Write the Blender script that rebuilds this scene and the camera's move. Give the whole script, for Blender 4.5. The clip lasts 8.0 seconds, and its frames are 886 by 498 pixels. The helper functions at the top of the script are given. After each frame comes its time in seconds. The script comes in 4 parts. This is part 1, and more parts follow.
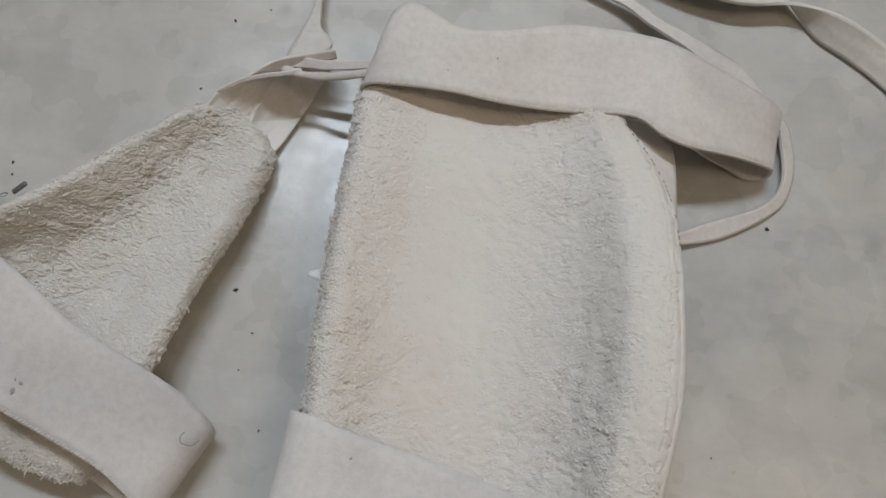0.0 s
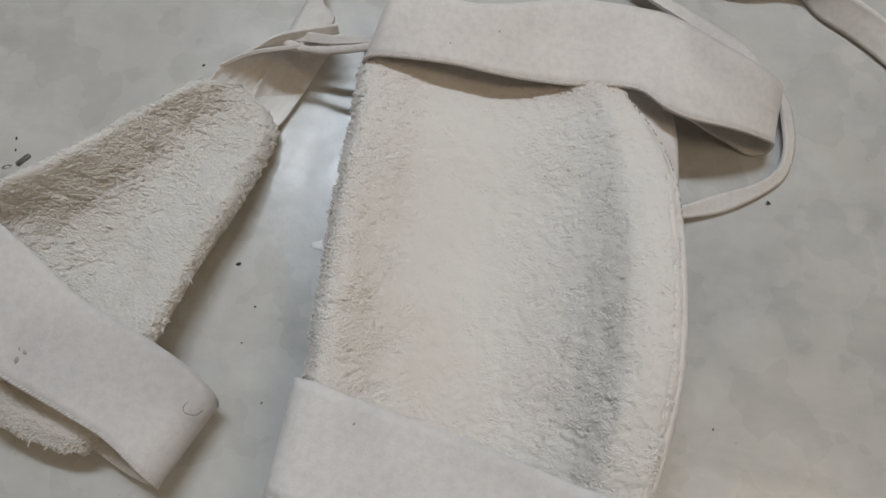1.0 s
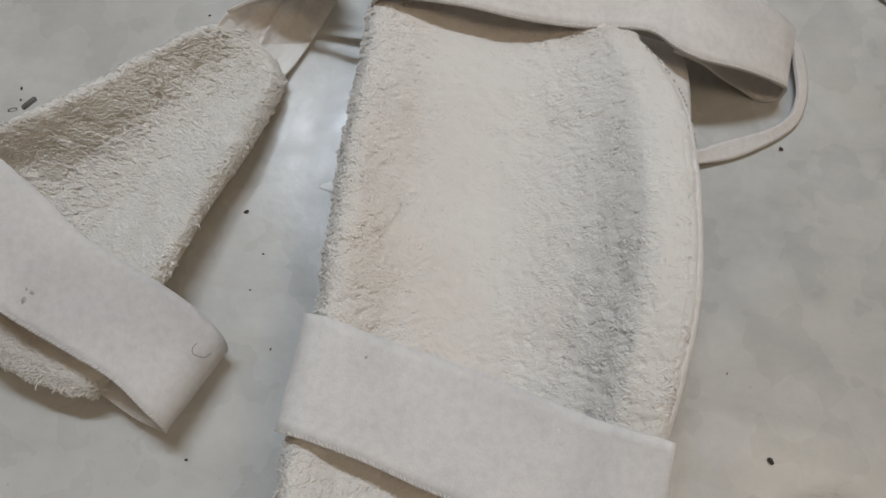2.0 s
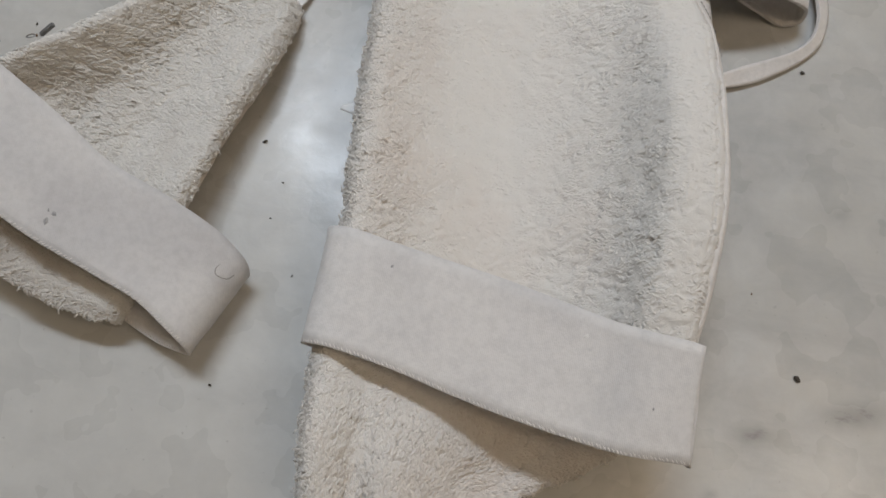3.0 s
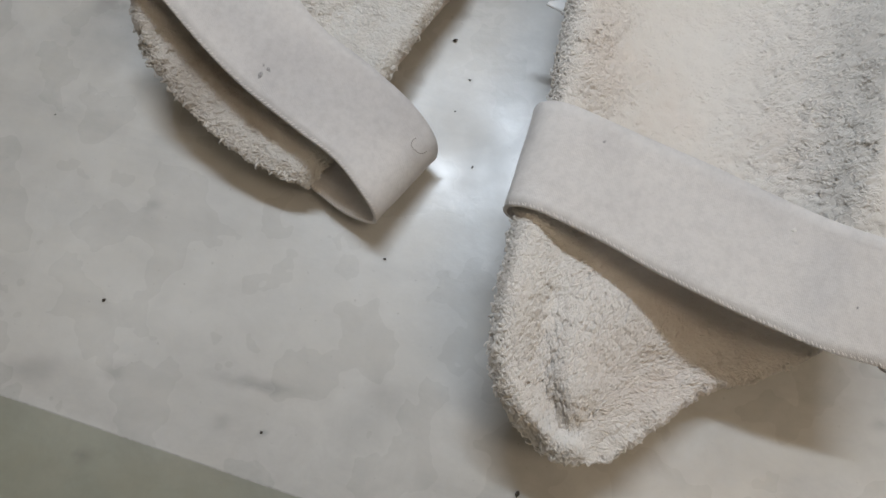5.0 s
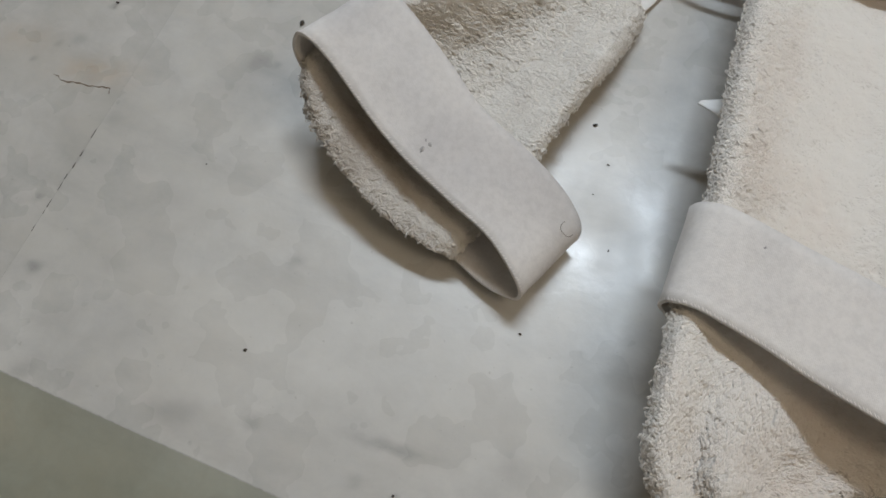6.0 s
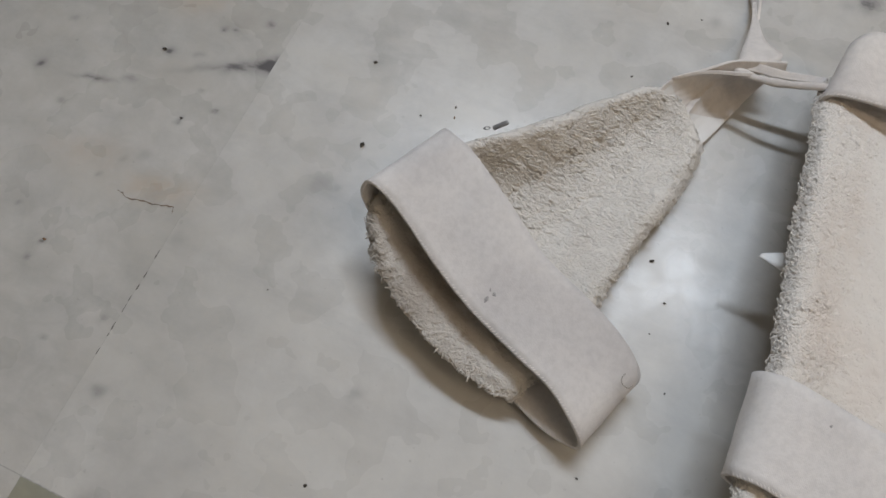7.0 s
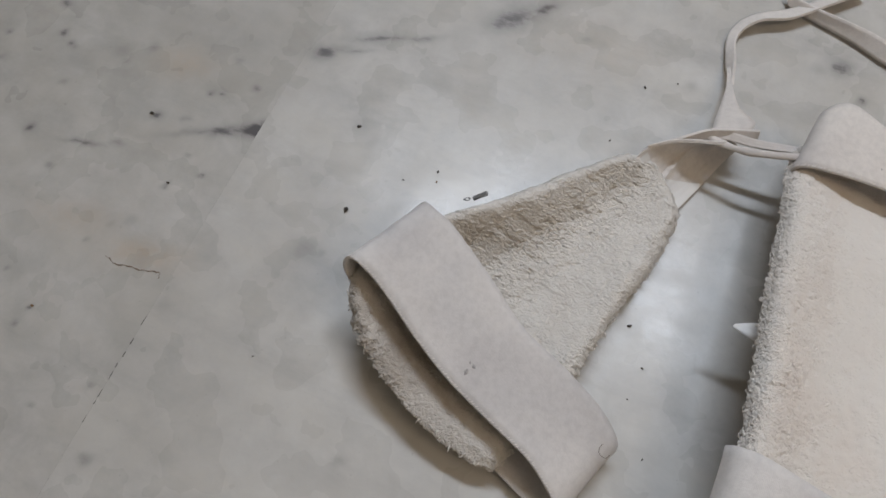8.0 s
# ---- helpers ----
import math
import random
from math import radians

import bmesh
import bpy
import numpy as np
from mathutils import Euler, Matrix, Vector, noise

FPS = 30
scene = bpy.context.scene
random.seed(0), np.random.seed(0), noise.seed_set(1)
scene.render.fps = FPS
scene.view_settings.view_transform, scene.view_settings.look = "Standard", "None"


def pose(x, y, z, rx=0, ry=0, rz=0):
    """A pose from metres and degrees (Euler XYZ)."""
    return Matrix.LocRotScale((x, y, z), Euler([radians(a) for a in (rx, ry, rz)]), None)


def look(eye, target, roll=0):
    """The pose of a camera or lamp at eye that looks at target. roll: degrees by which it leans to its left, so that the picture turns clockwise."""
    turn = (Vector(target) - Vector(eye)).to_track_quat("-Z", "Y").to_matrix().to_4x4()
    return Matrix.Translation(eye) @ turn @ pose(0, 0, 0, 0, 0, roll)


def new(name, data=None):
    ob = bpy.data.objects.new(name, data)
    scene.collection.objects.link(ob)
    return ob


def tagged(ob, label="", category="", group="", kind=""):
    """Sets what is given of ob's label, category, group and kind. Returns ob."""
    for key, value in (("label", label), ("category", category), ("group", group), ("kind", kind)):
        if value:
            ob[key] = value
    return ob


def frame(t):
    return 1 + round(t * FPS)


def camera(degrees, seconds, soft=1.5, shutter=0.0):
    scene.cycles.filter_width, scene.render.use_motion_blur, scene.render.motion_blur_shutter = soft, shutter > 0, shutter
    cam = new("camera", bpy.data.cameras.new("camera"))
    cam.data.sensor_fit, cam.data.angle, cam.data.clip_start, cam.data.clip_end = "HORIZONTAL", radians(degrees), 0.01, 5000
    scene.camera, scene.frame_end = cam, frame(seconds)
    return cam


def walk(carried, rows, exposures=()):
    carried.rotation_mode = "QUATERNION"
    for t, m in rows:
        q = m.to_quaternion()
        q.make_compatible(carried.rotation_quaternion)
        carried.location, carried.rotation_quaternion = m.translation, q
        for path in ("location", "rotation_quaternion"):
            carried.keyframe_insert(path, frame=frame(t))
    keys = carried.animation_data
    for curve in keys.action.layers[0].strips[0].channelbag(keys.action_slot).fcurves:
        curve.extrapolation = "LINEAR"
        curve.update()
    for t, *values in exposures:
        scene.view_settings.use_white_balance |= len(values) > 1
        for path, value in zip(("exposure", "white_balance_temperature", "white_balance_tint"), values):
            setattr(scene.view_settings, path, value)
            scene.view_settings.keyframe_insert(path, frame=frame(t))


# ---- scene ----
cam = camera(60.0, 8.0, 1.6)
PATH = [
    (0, (0.01419, 0.05543, 0.40069), (-0.01393, 0.17621, -0.03189), -2.264),
    (0.5, (0.01495, 0.04955, 0.39732), (-0.01270, 0.16965, -0.03548), -2.187),
    (1, (0.01606, 0.04094, 0.39761), (-0.01261, 0.16246, -0.03472), -2.490),
    (1.5, (0.01668, 0.02929, 0.39280), (-0.01203, 0.15116, -0.03943), -2.457),
    (3, (0.01253, -0.02072, 0.37448), (-0.01752, 0.09798, -0.05854), -4.241),
    (3.5, (0.01087, -0.03985, 0.36932), (-0.01949, 0.07860, -0.06375), -4.374),
    (4, (0.00447, -0.06027, 0.36389), (-0.02837, 0.05674, -0.06939), -5.181),
    (4.5, (-0.01365, -0.08262, 0.36102), (-0.05740, 0.03532, -0.07104), -6.634),
    (5.8, (-0.08843, -0.10646, 0.37838), (-0.15895, 0.03332, -0.04351), -5.150),
    (6, (-0.10238, -0.10524, 0.38308), (-0.17394, 0.03590, -0.03818), -4.478),
    (6.5, (-0.13786, -0.08236, 0.39778), (-0.21344, 0.05797, -0.02304), -4.665),
    (7, (-0.15163, -0.05635, 0.41445), (-0.22972, 0.08488, -0.00562), -4.882),
    (7.5, (-0.15505, -0.04281, 0.42300), (-0.23342, 0.10034, 0.00363), -4.638),
    (8, (-0.15597, -0.02968, 0.43373), (-0.23291, 0.11933, 0.01615), -3.628),
]
EXPOSURES = [(0.0, -0.05, 6300, 11), (1.5, -0.01, 6300, 11), (3.0, 0.03, 6300, 12), (3.5, -0.07, 6300, 12), (4.0, -0.11, 6300, 12), (4.5, 0.15, 6250, 12), (6.0, 0.14, 6260, 10),
             (6.5, 0.30, 6210, 10), (7.0, 0.08, 6310, 13), (8.0, 0.02, 6310, 14)]
walk(cam, [(t, look(eye, target, roll)) for t, eye, target, roll in PATH], EXPOSURES)

# ---- world and light ----
world = bpy.data.worlds.new("world")
scene.world = world
world.use_nodes = True
world.node_tree.nodes["Background"].inputs[0].default_value = (0.9, 0.95, 1.0, 1)
world.node_tree.nodes["Background"].inputs[1].default_value = 0.0


def area_lamp(name, at, target, sx, sy, watts, colour):
    data = bpy.data.lights.new(name, "AREA")
    data.shape, data.size, data.size_y, data.energy, data.color = "RECTANGLE", sx, sy, watts, colour
    ob = new(name, data)
    ob.matrix_world = look(at, target)
    return ob


TUBE = (-0.30, 1.08, 2.36)
area_lamp("tube_glow", (TUBE[0], TUBE[1], TUBE[2] - 0.035), (TUBE[0], TUBE[1] - 0.5, 0.0), 1.16, 0.12, 31.0, (0.825, 0.916, 1.0))
PANEL = (1.15, -0.15, 2.6)
area_lamp("panel_glow", (PANEL[0], PANEL[1], PANEL[2] - 0.055), (PANEL[0] - 0.25, PANEL[1], 0.0), 0.56, 1.16, 11.8, (1.0, 0.78, 0.53))


# ---- materials ----
class Mat:
    """A small wrapper to write node materials in few lines."""

    def __init__(self, name, rough=0.8, spec=0.3):
        self.m = bpy.data.materials.new(name)
        self.m.use_nodes = True
        self.t = self.m.node_tree
        self.b = self.t.nodes["Principled BSDF"]
        self.b.inputs["Roughness"].default_value = rough
        self.b.inputs["Specular IOR Level"].default_value = spec
        self.co = self.t.nodes.new("ShaderNodeTexCoord").outputs["Object"]

    def noise(self, scale, detail=4, rough=0.55, co=None, distort=0.0):
        n = self.t.nodes.new("ShaderNodeTexNoise")
        n.inputs["Scale"].default_value, n.inputs["Detail"].default_value = scale, detail
        n.inputs["Roughness"].default_value, n.inputs["Distortion"].default_value = rough, distort
        self.t.links.new(co or self.co, n.inputs["Vector"])
        return n.outputs["Fac"]

    def stretch(self, sx, sy, sz, turn=0.0):
        n = self.t.nodes.new("ShaderNodeMapping")
        n.inputs["Scale"].default_value, n.inputs["Rotation"].default_value = (sx, sy, sz), (0, 0, radians(turn))
        self.t.links.new(self.co, n.inputs["Vector"])
        return n.outputs["Vector"]

    def ramp(self, fac, *stops):
        n = self.t.nodes.new("ShaderNodeValToRGB")
        n.color_ramp.interpolation = "EASE"
        el = n.color_ramp.elements
        while len(el) < len(stops):
            el.new(0.5)
        for e, (p, c) in zip(el, stops):
            e.position = p
            e.color = (*c, 1) if isinstance(c, tuple) else (c, c, c, 1)
        self.t.links.new(fac, n.inputs["Fac"])
        return n.outputs["Color"]

    def mix(self, fac, a, b, how="MIX"):
        n = self.t.nodes.new("ShaderNodeMix")
        n.data_type, n.blend_type = "RGBA", how
        for sock, v in ((n.inputs["Factor"], fac), (n.inputs["A"], a), (n.inputs["B"], b)):
            if isinstance(v, bpy.types.NodeSocket):
                self.t.links.new(v, sock)
            elif isinstance(v, tuple):
                sock.default_value = (*v, 1)
            else:
                sock.default_value = v
        return n.outputs["Result"]

    def maths(self, how, a, b=0.0):
        n = self.t.nodes.new("ShaderNodeMath")
        n.operation = how
        for sock, v in zip(n.inputs, (a, b)):
            if isinstance(v, bpy.types.NodeSocket):
                self.t.links.new(v, sock)
            else:
                sock.default_value = v
        return n.outputs[0]

    def attr(self, name):
        n = self.t.nodes.new("ShaderNodeAttribute")
        n.attribute_name = name
        return n.outputs["Fac"]

    def island(self):
        return self.t.nodes.new("ShaderNodeNewGeometry").outputs["Random Per Island"]

    def bump(self, height, strength, distance):
        n = self.t.nodes.new("ShaderNodeBump")
        n.inputs["Strength"].default_value, n.inputs["Distance"].default_value = strength, distance
        self.t.links.new(height, n.inputs["Height"])
        self.t.links.new(n.outputs["Normal"], self.b.inputs["Normal"])

    def out(self, colour=None, rough=None):
        if colour is not None:
            self.t.links.new(colour, self.b.inputs["Base Color"])
        if rough is not None:
            self.t.links.new(rough, self.b.inputs["Roughness"])
        return self.m


def marble(name, light, dark, tint, rough=0.30):
    """Polished, worn marble: soft clouds, stained patches, grey veins and fine pits."""
    k = Mat(name, rough, 0.5)
    cloud = k.ramp(k.noise(9, 9, 0.62, distort=0.3), (0.24, dark), (0.74, light))
    fine = k.ramp(k.noise(48, 9, 0.68, distort=0.4), (0.22, 0.84), (0.76, 1.07))
    col = k.mix(1.0, cloud, fine, "MULTIPLY")
    patch = k.ramp(k.noise(13, 9, 0.66, k.stretch(1, 1.6, 1, 20)), (0.32, 0.0), (0.80, 0.85))
    col = k.mix(patch, col, tint)
    streak = k.ramp(k.noise(16, 9, 0.66, k.stretch(0.6, 2.0, 1, -22), 0.3), (0.44, 0.0), (0.84, 0.6))
    col = k.mix(streak, col, tuple(0.74 * c for c in dark))
    pale = k.maths("MULTIPLY", k.attr("pale"), k.ramp(k.noise(22, 9, 0.7), (0.2, 0.55), (0.75, 1.0)))
    col = k.mix(pale, col, (0.66, 0.655, 0.63))
    darker = k.maths("MULTIPLY", k.attr("darker"), k.ramp(k.noise(30, 9, 0.7), (0.25, 0.35), (0.75, 1.0)))
    col = k.mix(darker, col, (0.25, 0.24, 0.215))
    vein = k.attr("vein")
    ragged = k.maths("ADD", vein, k.maths("MULTIPLY", k.maths("SUBTRACT", k.noise(170, 5, 0.75, k.stretch(0.6, 1.5, 1, -20)), 0.5), 1.5))
    core = k.maths("MULTIPLY", k.ramp(ragged, (0.02, 0.0), (0.85, 1.0)), k.maths("MULTIPLY", vein, 1.25))
    edge = k.maths("MAXIMUM", core, k.maths("MULTIPLY", vein, 0.72))
    col = k.mix(edge, col, (0.11, 0.105, 0.108))
    rust = k.maths("MULTIPLY", k.attr("rust"), k.ramp(k.noise(90, 4, 0.7), (0.3, 0.3), (0.7, 1.0)))
    col = k.mix(rust, col, (0.46, 0.36, 0.26))
    pits = k.ramp(k.noise(330, 2, 0.5), (0.70, 0.0), (0.78, 0.35))
    col = k.mix(pits, col, (0.25, 0.24, 0.22))
    k.bump(k.noise(120, 4, 0.6), 0.06, 0.002)
    return k.out(col, k.ramp(k.noise(24, 3, 0.5), (0.2, rough - 0.09), (0.8, rough + 0.18)))


MARBLE = marble("marble_white", (0.57, 0.563, 0.54), (0.425, 0.421, 0.407), (0.52, 0.502, 0.46), 0.25)
MARBLE_LEFT = marble("marble_grey", (0.54, 0.532, 0.512), (0.40, 0.394, 0.372), (0.46, 0.44, 0.40), 0.27)
MARBLE_GREEN = marble("marble_green", (0.275, 0.282, 0.225), (0.215, 0.222, 0.175), (0.26, 0.245, 0.18), 0.42)


def plain(name, colour, rough=0.8, spec=0.3, grain=60, depth=0.12, metal=0.0):
    k = Mat(name, rough, spec)
    k.b.inputs["Metallic"].default_value = metal
    f = k.ramp(k.noise(grain, 5, 0.6), (0.3, 1.0 - depth), (0.7, 1.0 + depth * 0.4))
    k.bump(k.noise(grain * 6, 3), 0.15, 0.001)
    return k.out(k.mix(1.0, colour, f, "MULTIPLY"))


def terry(name, base, shade, stain_shade):
    """Off-white towelling: each tuft a little different, with washed-in stains and painted shade."""
    k = Mat(name, 0.95, 0.08)
    k.b.inputs["Sheen Weight"].default_value = 0.25
    k.b.inputs["Sheen Roughness"].default_value = 0.6
    col = k.mix(k.maths("MULTIPLY", k.island(), 0.28), base, shade)
    patch = k.ramp(k.noise(17, 4, 0.6), (0.46, 0.0), (0.75, 0.22))
    col = k.mix(patch, col, stain_shade)
    # this attribute also carries shade and warm light painted into the towelling
    marked = k.maths("MULTIPLY", k.attr("stain_shade"), k.ramp(k.noise(60, 4, 0.65), (0.25, 0.45), (0.7, 1.0)))
    col = k.mix(marked, col, tuple(0.86 * c for c in stain_shade))
    fleck = k.ramp(k.noise(420, 2, 0.5), (0.74, 0.0), (0.84, 0.14))
    col = k.mix(fleck, col, (0.30, 0.28, 0.25))
    k.bump(k.noise(900, 4, 0.65), 0.55, 0.0005)
    # cotton loops let part of the light through
    thin = k.t.nodes.new("ShaderNodeBsdfTranslucent")
    both = k.t.nodes.new("ShaderNodeMixShader")
    both.inputs[0].default_value = 0.10
    k.t.links.new(col, thin.inputs["Color"])
    k.t.links.new(k.b.outputs[0], both.inputs[1])
    k.t.links.new(thin.outputs[0], both.inputs[2])
    k.t.links.new(both.outputs[0], k.t.nodes["Material Output"].inputs["Surface"])
    return k.out(col)


TERRY = terry("terry_offwhite", (0.825, 0.797, 0.753), (0.735, 0.697, 0.645), (0.78, 0.66, 0.575))
# third colour also serves as the small pad's painted shade
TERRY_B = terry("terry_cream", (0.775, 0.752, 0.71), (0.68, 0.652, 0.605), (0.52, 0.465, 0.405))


def elastic(name, base, stain_shade):
    """Knitted elastic: fine ribs across the band, a brushed face and grey handling marks."""
    k = Mat(name, 0.88, 0.12)
    k.b.inputs["Sheen Weight"].default_value = 0.2
    dirt = k.ramp(k.noise(26, 5, 0.65), (0.42, 0.0), (0.78, 0.6))
    col = k.mix(dirt, base, stain_shade)
    wash = k.ramp(k.noise(11, 3, 0.5, distort=0.4), (0.45, 0.0), (0.78, 0.6))
    col = k.mix(wash, col, (0.82 * stain_shade[0], 0.83 * stain_shade[1], 0.86 * stain_shade[2]))
    marked = k.maths("MULTIPLY", k.attr("stain_shade"), k.ramp(k.noise(70, 5, 0.65), (0.25, 0.5), (0.7, 1.0)))
    col = k.mix(marked, col, (0.50, 0.51, 0.53))
    fuzz = k.ramp(k.noise(260, 4, 0.7), (0.3, 0.93), (0.65, 1.03))
    col = k.mix(1.0, col, fuzz, "MULTIPLY")
    mark = k.ramp(k.noise(75, 3, 0.6), (0.70, 0.0), (0.78, 0.35))
    col = k.mix(mark, col, (0.36, 0.35, 0.36))
    rib = k.t.nodes.new("ShaderNodeTexWave")
    rib.inputs["Scale"].default_value, rib.inputs["Distortion"].default_value = 420, 1.5
    k.t.links.new(k.co, rib.inputs["Vector"])
    h = k.maths("ADD", k.maths("MULTIPLY", rib.outputs["Fac"], 0.35), k.noise(800, 3, 0.6))
    k.bump(h, 0.28, 0.0006)
    return k.out(col)


ELASTIC = elastic("elastic_white", (0.73, 0.708, 0.692), (0.62, 0.603, 0.60))
ELASTIC_GREY = elastic("elastic_greyed", (0.70, 0.68, 0.666), (0.56, 0.545, 0.542))
ELASTIC_CREAM = elastic("elastic_cream", (0.735, 0.70, 0.665), (0.625, 0.585, 0.555))
BACKING = plain("backing_cloth", (0.66, 0.61, 0.55), 0.9, 0.1, 40, 0.1)
STITCH = plain("stitch_thread", (0.80, 0.765, 0.735), 0.85, 0.15, 300, 0.1)
DARK_STITCH = plain("dark_thread", (0.30, 0.28, 0.255), 0.85, 0.15, 300, 0.2)
# white paper, reused for the lit part of the tab
LABEL_LIT_CLOTH = plain("label_paper_lit_cloth", (0.80, 0.80, 0.79), 0.6, 0.3, 50, 0.05)
METAL = plain("dull_metal", (0.33, 0.33, 0.33), 0.45, 0.5, 200, 0.3, 0.7)
DIRT = plain("dirt_bits", (0.07, 0.06, 0.05), 0.9, 0.2, 900, 0.4)
RUSTY = plain("brown_bits", (0.22, 0.14, 0.08), 0.9, 0.2, 900, 0.4)
GREY_MARK = plain("grey_fluff", (0.40, 0.39, 0.39), 0.95, 0.05, 900, 0.3)
PALE_MARK = plain("pale_fluff", (0.78, 0.77, 0.75), 0.95, 0.05, 900, 0.1)
GROUT = plain("pale_grout", (0.40, 0.39, 0.37), 0.9, 0.2, 300, 0.25)
GRIME = plain("joint_grime", (0.06, 0.055, 0.05), 0.9, 0.1, 500, 0.4)
CRACK = plain("crack_edge", (0.20, 0.15, 0.11), 0.9, 0.1, 500, 0.4)
PLASTER = plain("wall_plaster", (0.42, 0.37, 0.30), 0.9, 0.2, 12, 0.05)
CEILING = plain("ceiling_paint", (0.50, 0.45, 0.37), 0.9, 0.2, 12, 0.04)
FIXTURE = plain("lamp_enamel", (0.75, 0.75, 0.74), 0.4, 0.5, 40, 0.03)
GLOW = Mat("tube_phosphor").m
GLOW.node_tree.nodes["Principled BSDF"].inputs["Emission Color"].default_value = (0.90, 0.94, 1.0, 1)
GLOW.node_tree.nodes["Principled BSDF"].inputs["Emission Strength"].default_value = 3.0

WARM_GLOW = Mat("panel_diffuser").m
WARM_GLOW.node_tree.nodes["Principled BSDF"].inputs["Emission Color"].default_value = (1.0, 0.84, 0.64, 1)
WARM_GLOW.node_tree.nodes["Principled BSDF"].inputs["Emission Strength"].default_value = 2.0


# ---- mesh helpers ----
def mesh_of(name, verts, faces, material, smooth=True):
    me = bpy.data.meshes.new(name)
    me.from_pydata([tuple(map(float, v)) for v in verts], [], faces)
    me.materials.append(material)
    if smooth:
        me.polygons.foreach_set("use_smooth", [True] * len(me.polygons))
    me.update()
    return me


def part(name, data, parent, label="", kind=""):
    ob = new(name, data)
    ob.parent = parent
    return tagged(ob, label, "", "", kind)


def thing(name, at, label, category, group="", kind=""):
    ob = new(name)
    ob.empty_display_size = 0.02
    ob.location = at
    return tagged(ob, label, category, group, kind)


def box_mesh(name, lo, hi, material, bevel=0.0):
    bm = bmesh.new()
    bmesh.ops.create_cube(bm, size=1.0)
    for v in bm.verts:
        v.co = Vector([lo[i] + (v.co[i] + 0.5) * (hi[i] - lo[i]) for i in range(3)])
    if bevel:
        bmesh.ops.bevel(bm, geom=bm.edges[:], offset=bevel, segments=2, affect="EDGES")
    me = bpy.data.meshes.new(name)
    bm.to_mesh(me)
    bm.free()
    me.materials.append(material)
    return me


def spline(points, s):
    """Catmull-Rom through points; s in 0..1, an array. Returns an array of places."""
    p = np.array(points, float)
    p = np.vstack([2 * p[0] - p[1], p, 2 * p[-1] - p[-2]])
    n = len(p) - 3
    x = np.clip(np.asarray(s, float), 0, 1) * n
    i = np.minimum(x.astype(int), n - 1)
    f = (x - i)[..., None]
    a, b, c, d = p[i], p[i + 1], p[i + 2], p[i + 3]
    return 0.5 * (2 * b + (c - a) * f + (2 * a - 5 * b + 4 * c - d) * f * f + (3 * b - a - 3 * c + d) * f ** 3)


def even(points, count):
    """Steps along a spline at even lengths."""
    fine = np.linspace(0, 1, 400)
    p = spline(points, fine)
    run = np.concatenate([[0], np.cumsum(np.linalg.norm(np.diff(p, axis=0), axis=1))])
    return np.interp(np.linspace(0, run[-1], count), run, fine)


def grid_faces(rows, cols, start=0, flip=False):
    out = []
    for r in range(rows - 1):
        for c in range(cols - 1):
            a = start + r * cols + c
            q = (a, a + 1, a + cols + 1, a + cols)
            out.append(q[::-1] if flip else q)
    return out


def normals_of(p):
    """Unit normals of a grid of places (rows, cols, 3)."""
    n = np.cross(np.gradient(p, axis=1), np.gradient(p, axis=0))
    return n / np.maximum(np.linalg.norm(n, axis=2, keepdims=True), 1e-12)


def ribbon(name, edge_a, edge_b, material, steps=70, across=9, thick=0.0013, bow=0.0, wave=0.0006, seed=0.0, shape=None):
    """A band lofted between two edge curves, with thickness, thicker hems and slight waviness. bow lifts its middle; shape(s, w) adds relief."""
    sa, sb = np.linspace(0, 1, steps), np.linspace(0, 1, steps)
    a, b = spline(edge_a, sa), spline(edge_b, sb)
    w = np.linspace(0, 1, across)
    p = a[:, None] * (1 - w)[None, :, None] + b[:, None] * w[None, :, None]
    n = normals_of(p)
    lift = bow * 4 * w * (1 - w)
    wob = np.array([[noise.noise((r * 0.09 + seed, c * 0.35, seed)) for c in range(across)] for r in range(steps)]) * wave
    if shape:
        wob = wob + shape(sa[:, None], w[None, :])
    p = p + n * (lift[None, :, None] + wob[..., None])
    hem = 1 + 0.3 * (np.minimum(w, 1 - w) < 0.09)
    half = n * (thick / 2) * hem[None, :, None]
    top, bot = (p + half).reshape(-1, 3), (p - half).reshape(-1, 3)
    k = steps * across
    faces = grid_faces(steps, across, 0) + grid_faces(steps, across, k, True)
    rim = [c for c in range(across)] + [r * across + across - 1 for r in range(1, steps)]
    rim += [(steps - 1) * across + c for c in range(across - 2, -1, -1)] + [r * across for r in range(steps - 2, 0, -1)]
    for i, v in enumerate(rim):
        u = rim[(i + 1) % len(rim)]
        faces.append((u, v, v + k, u + k))
    me = mesh_of(name, np.vstack([top, bot]), faces, material)
    flags = np.ones(len(faces), bool)
    flags[-len(rim):] = False
    me.polygons.foreach_set("use_smooth", flags)
    return me, p, n


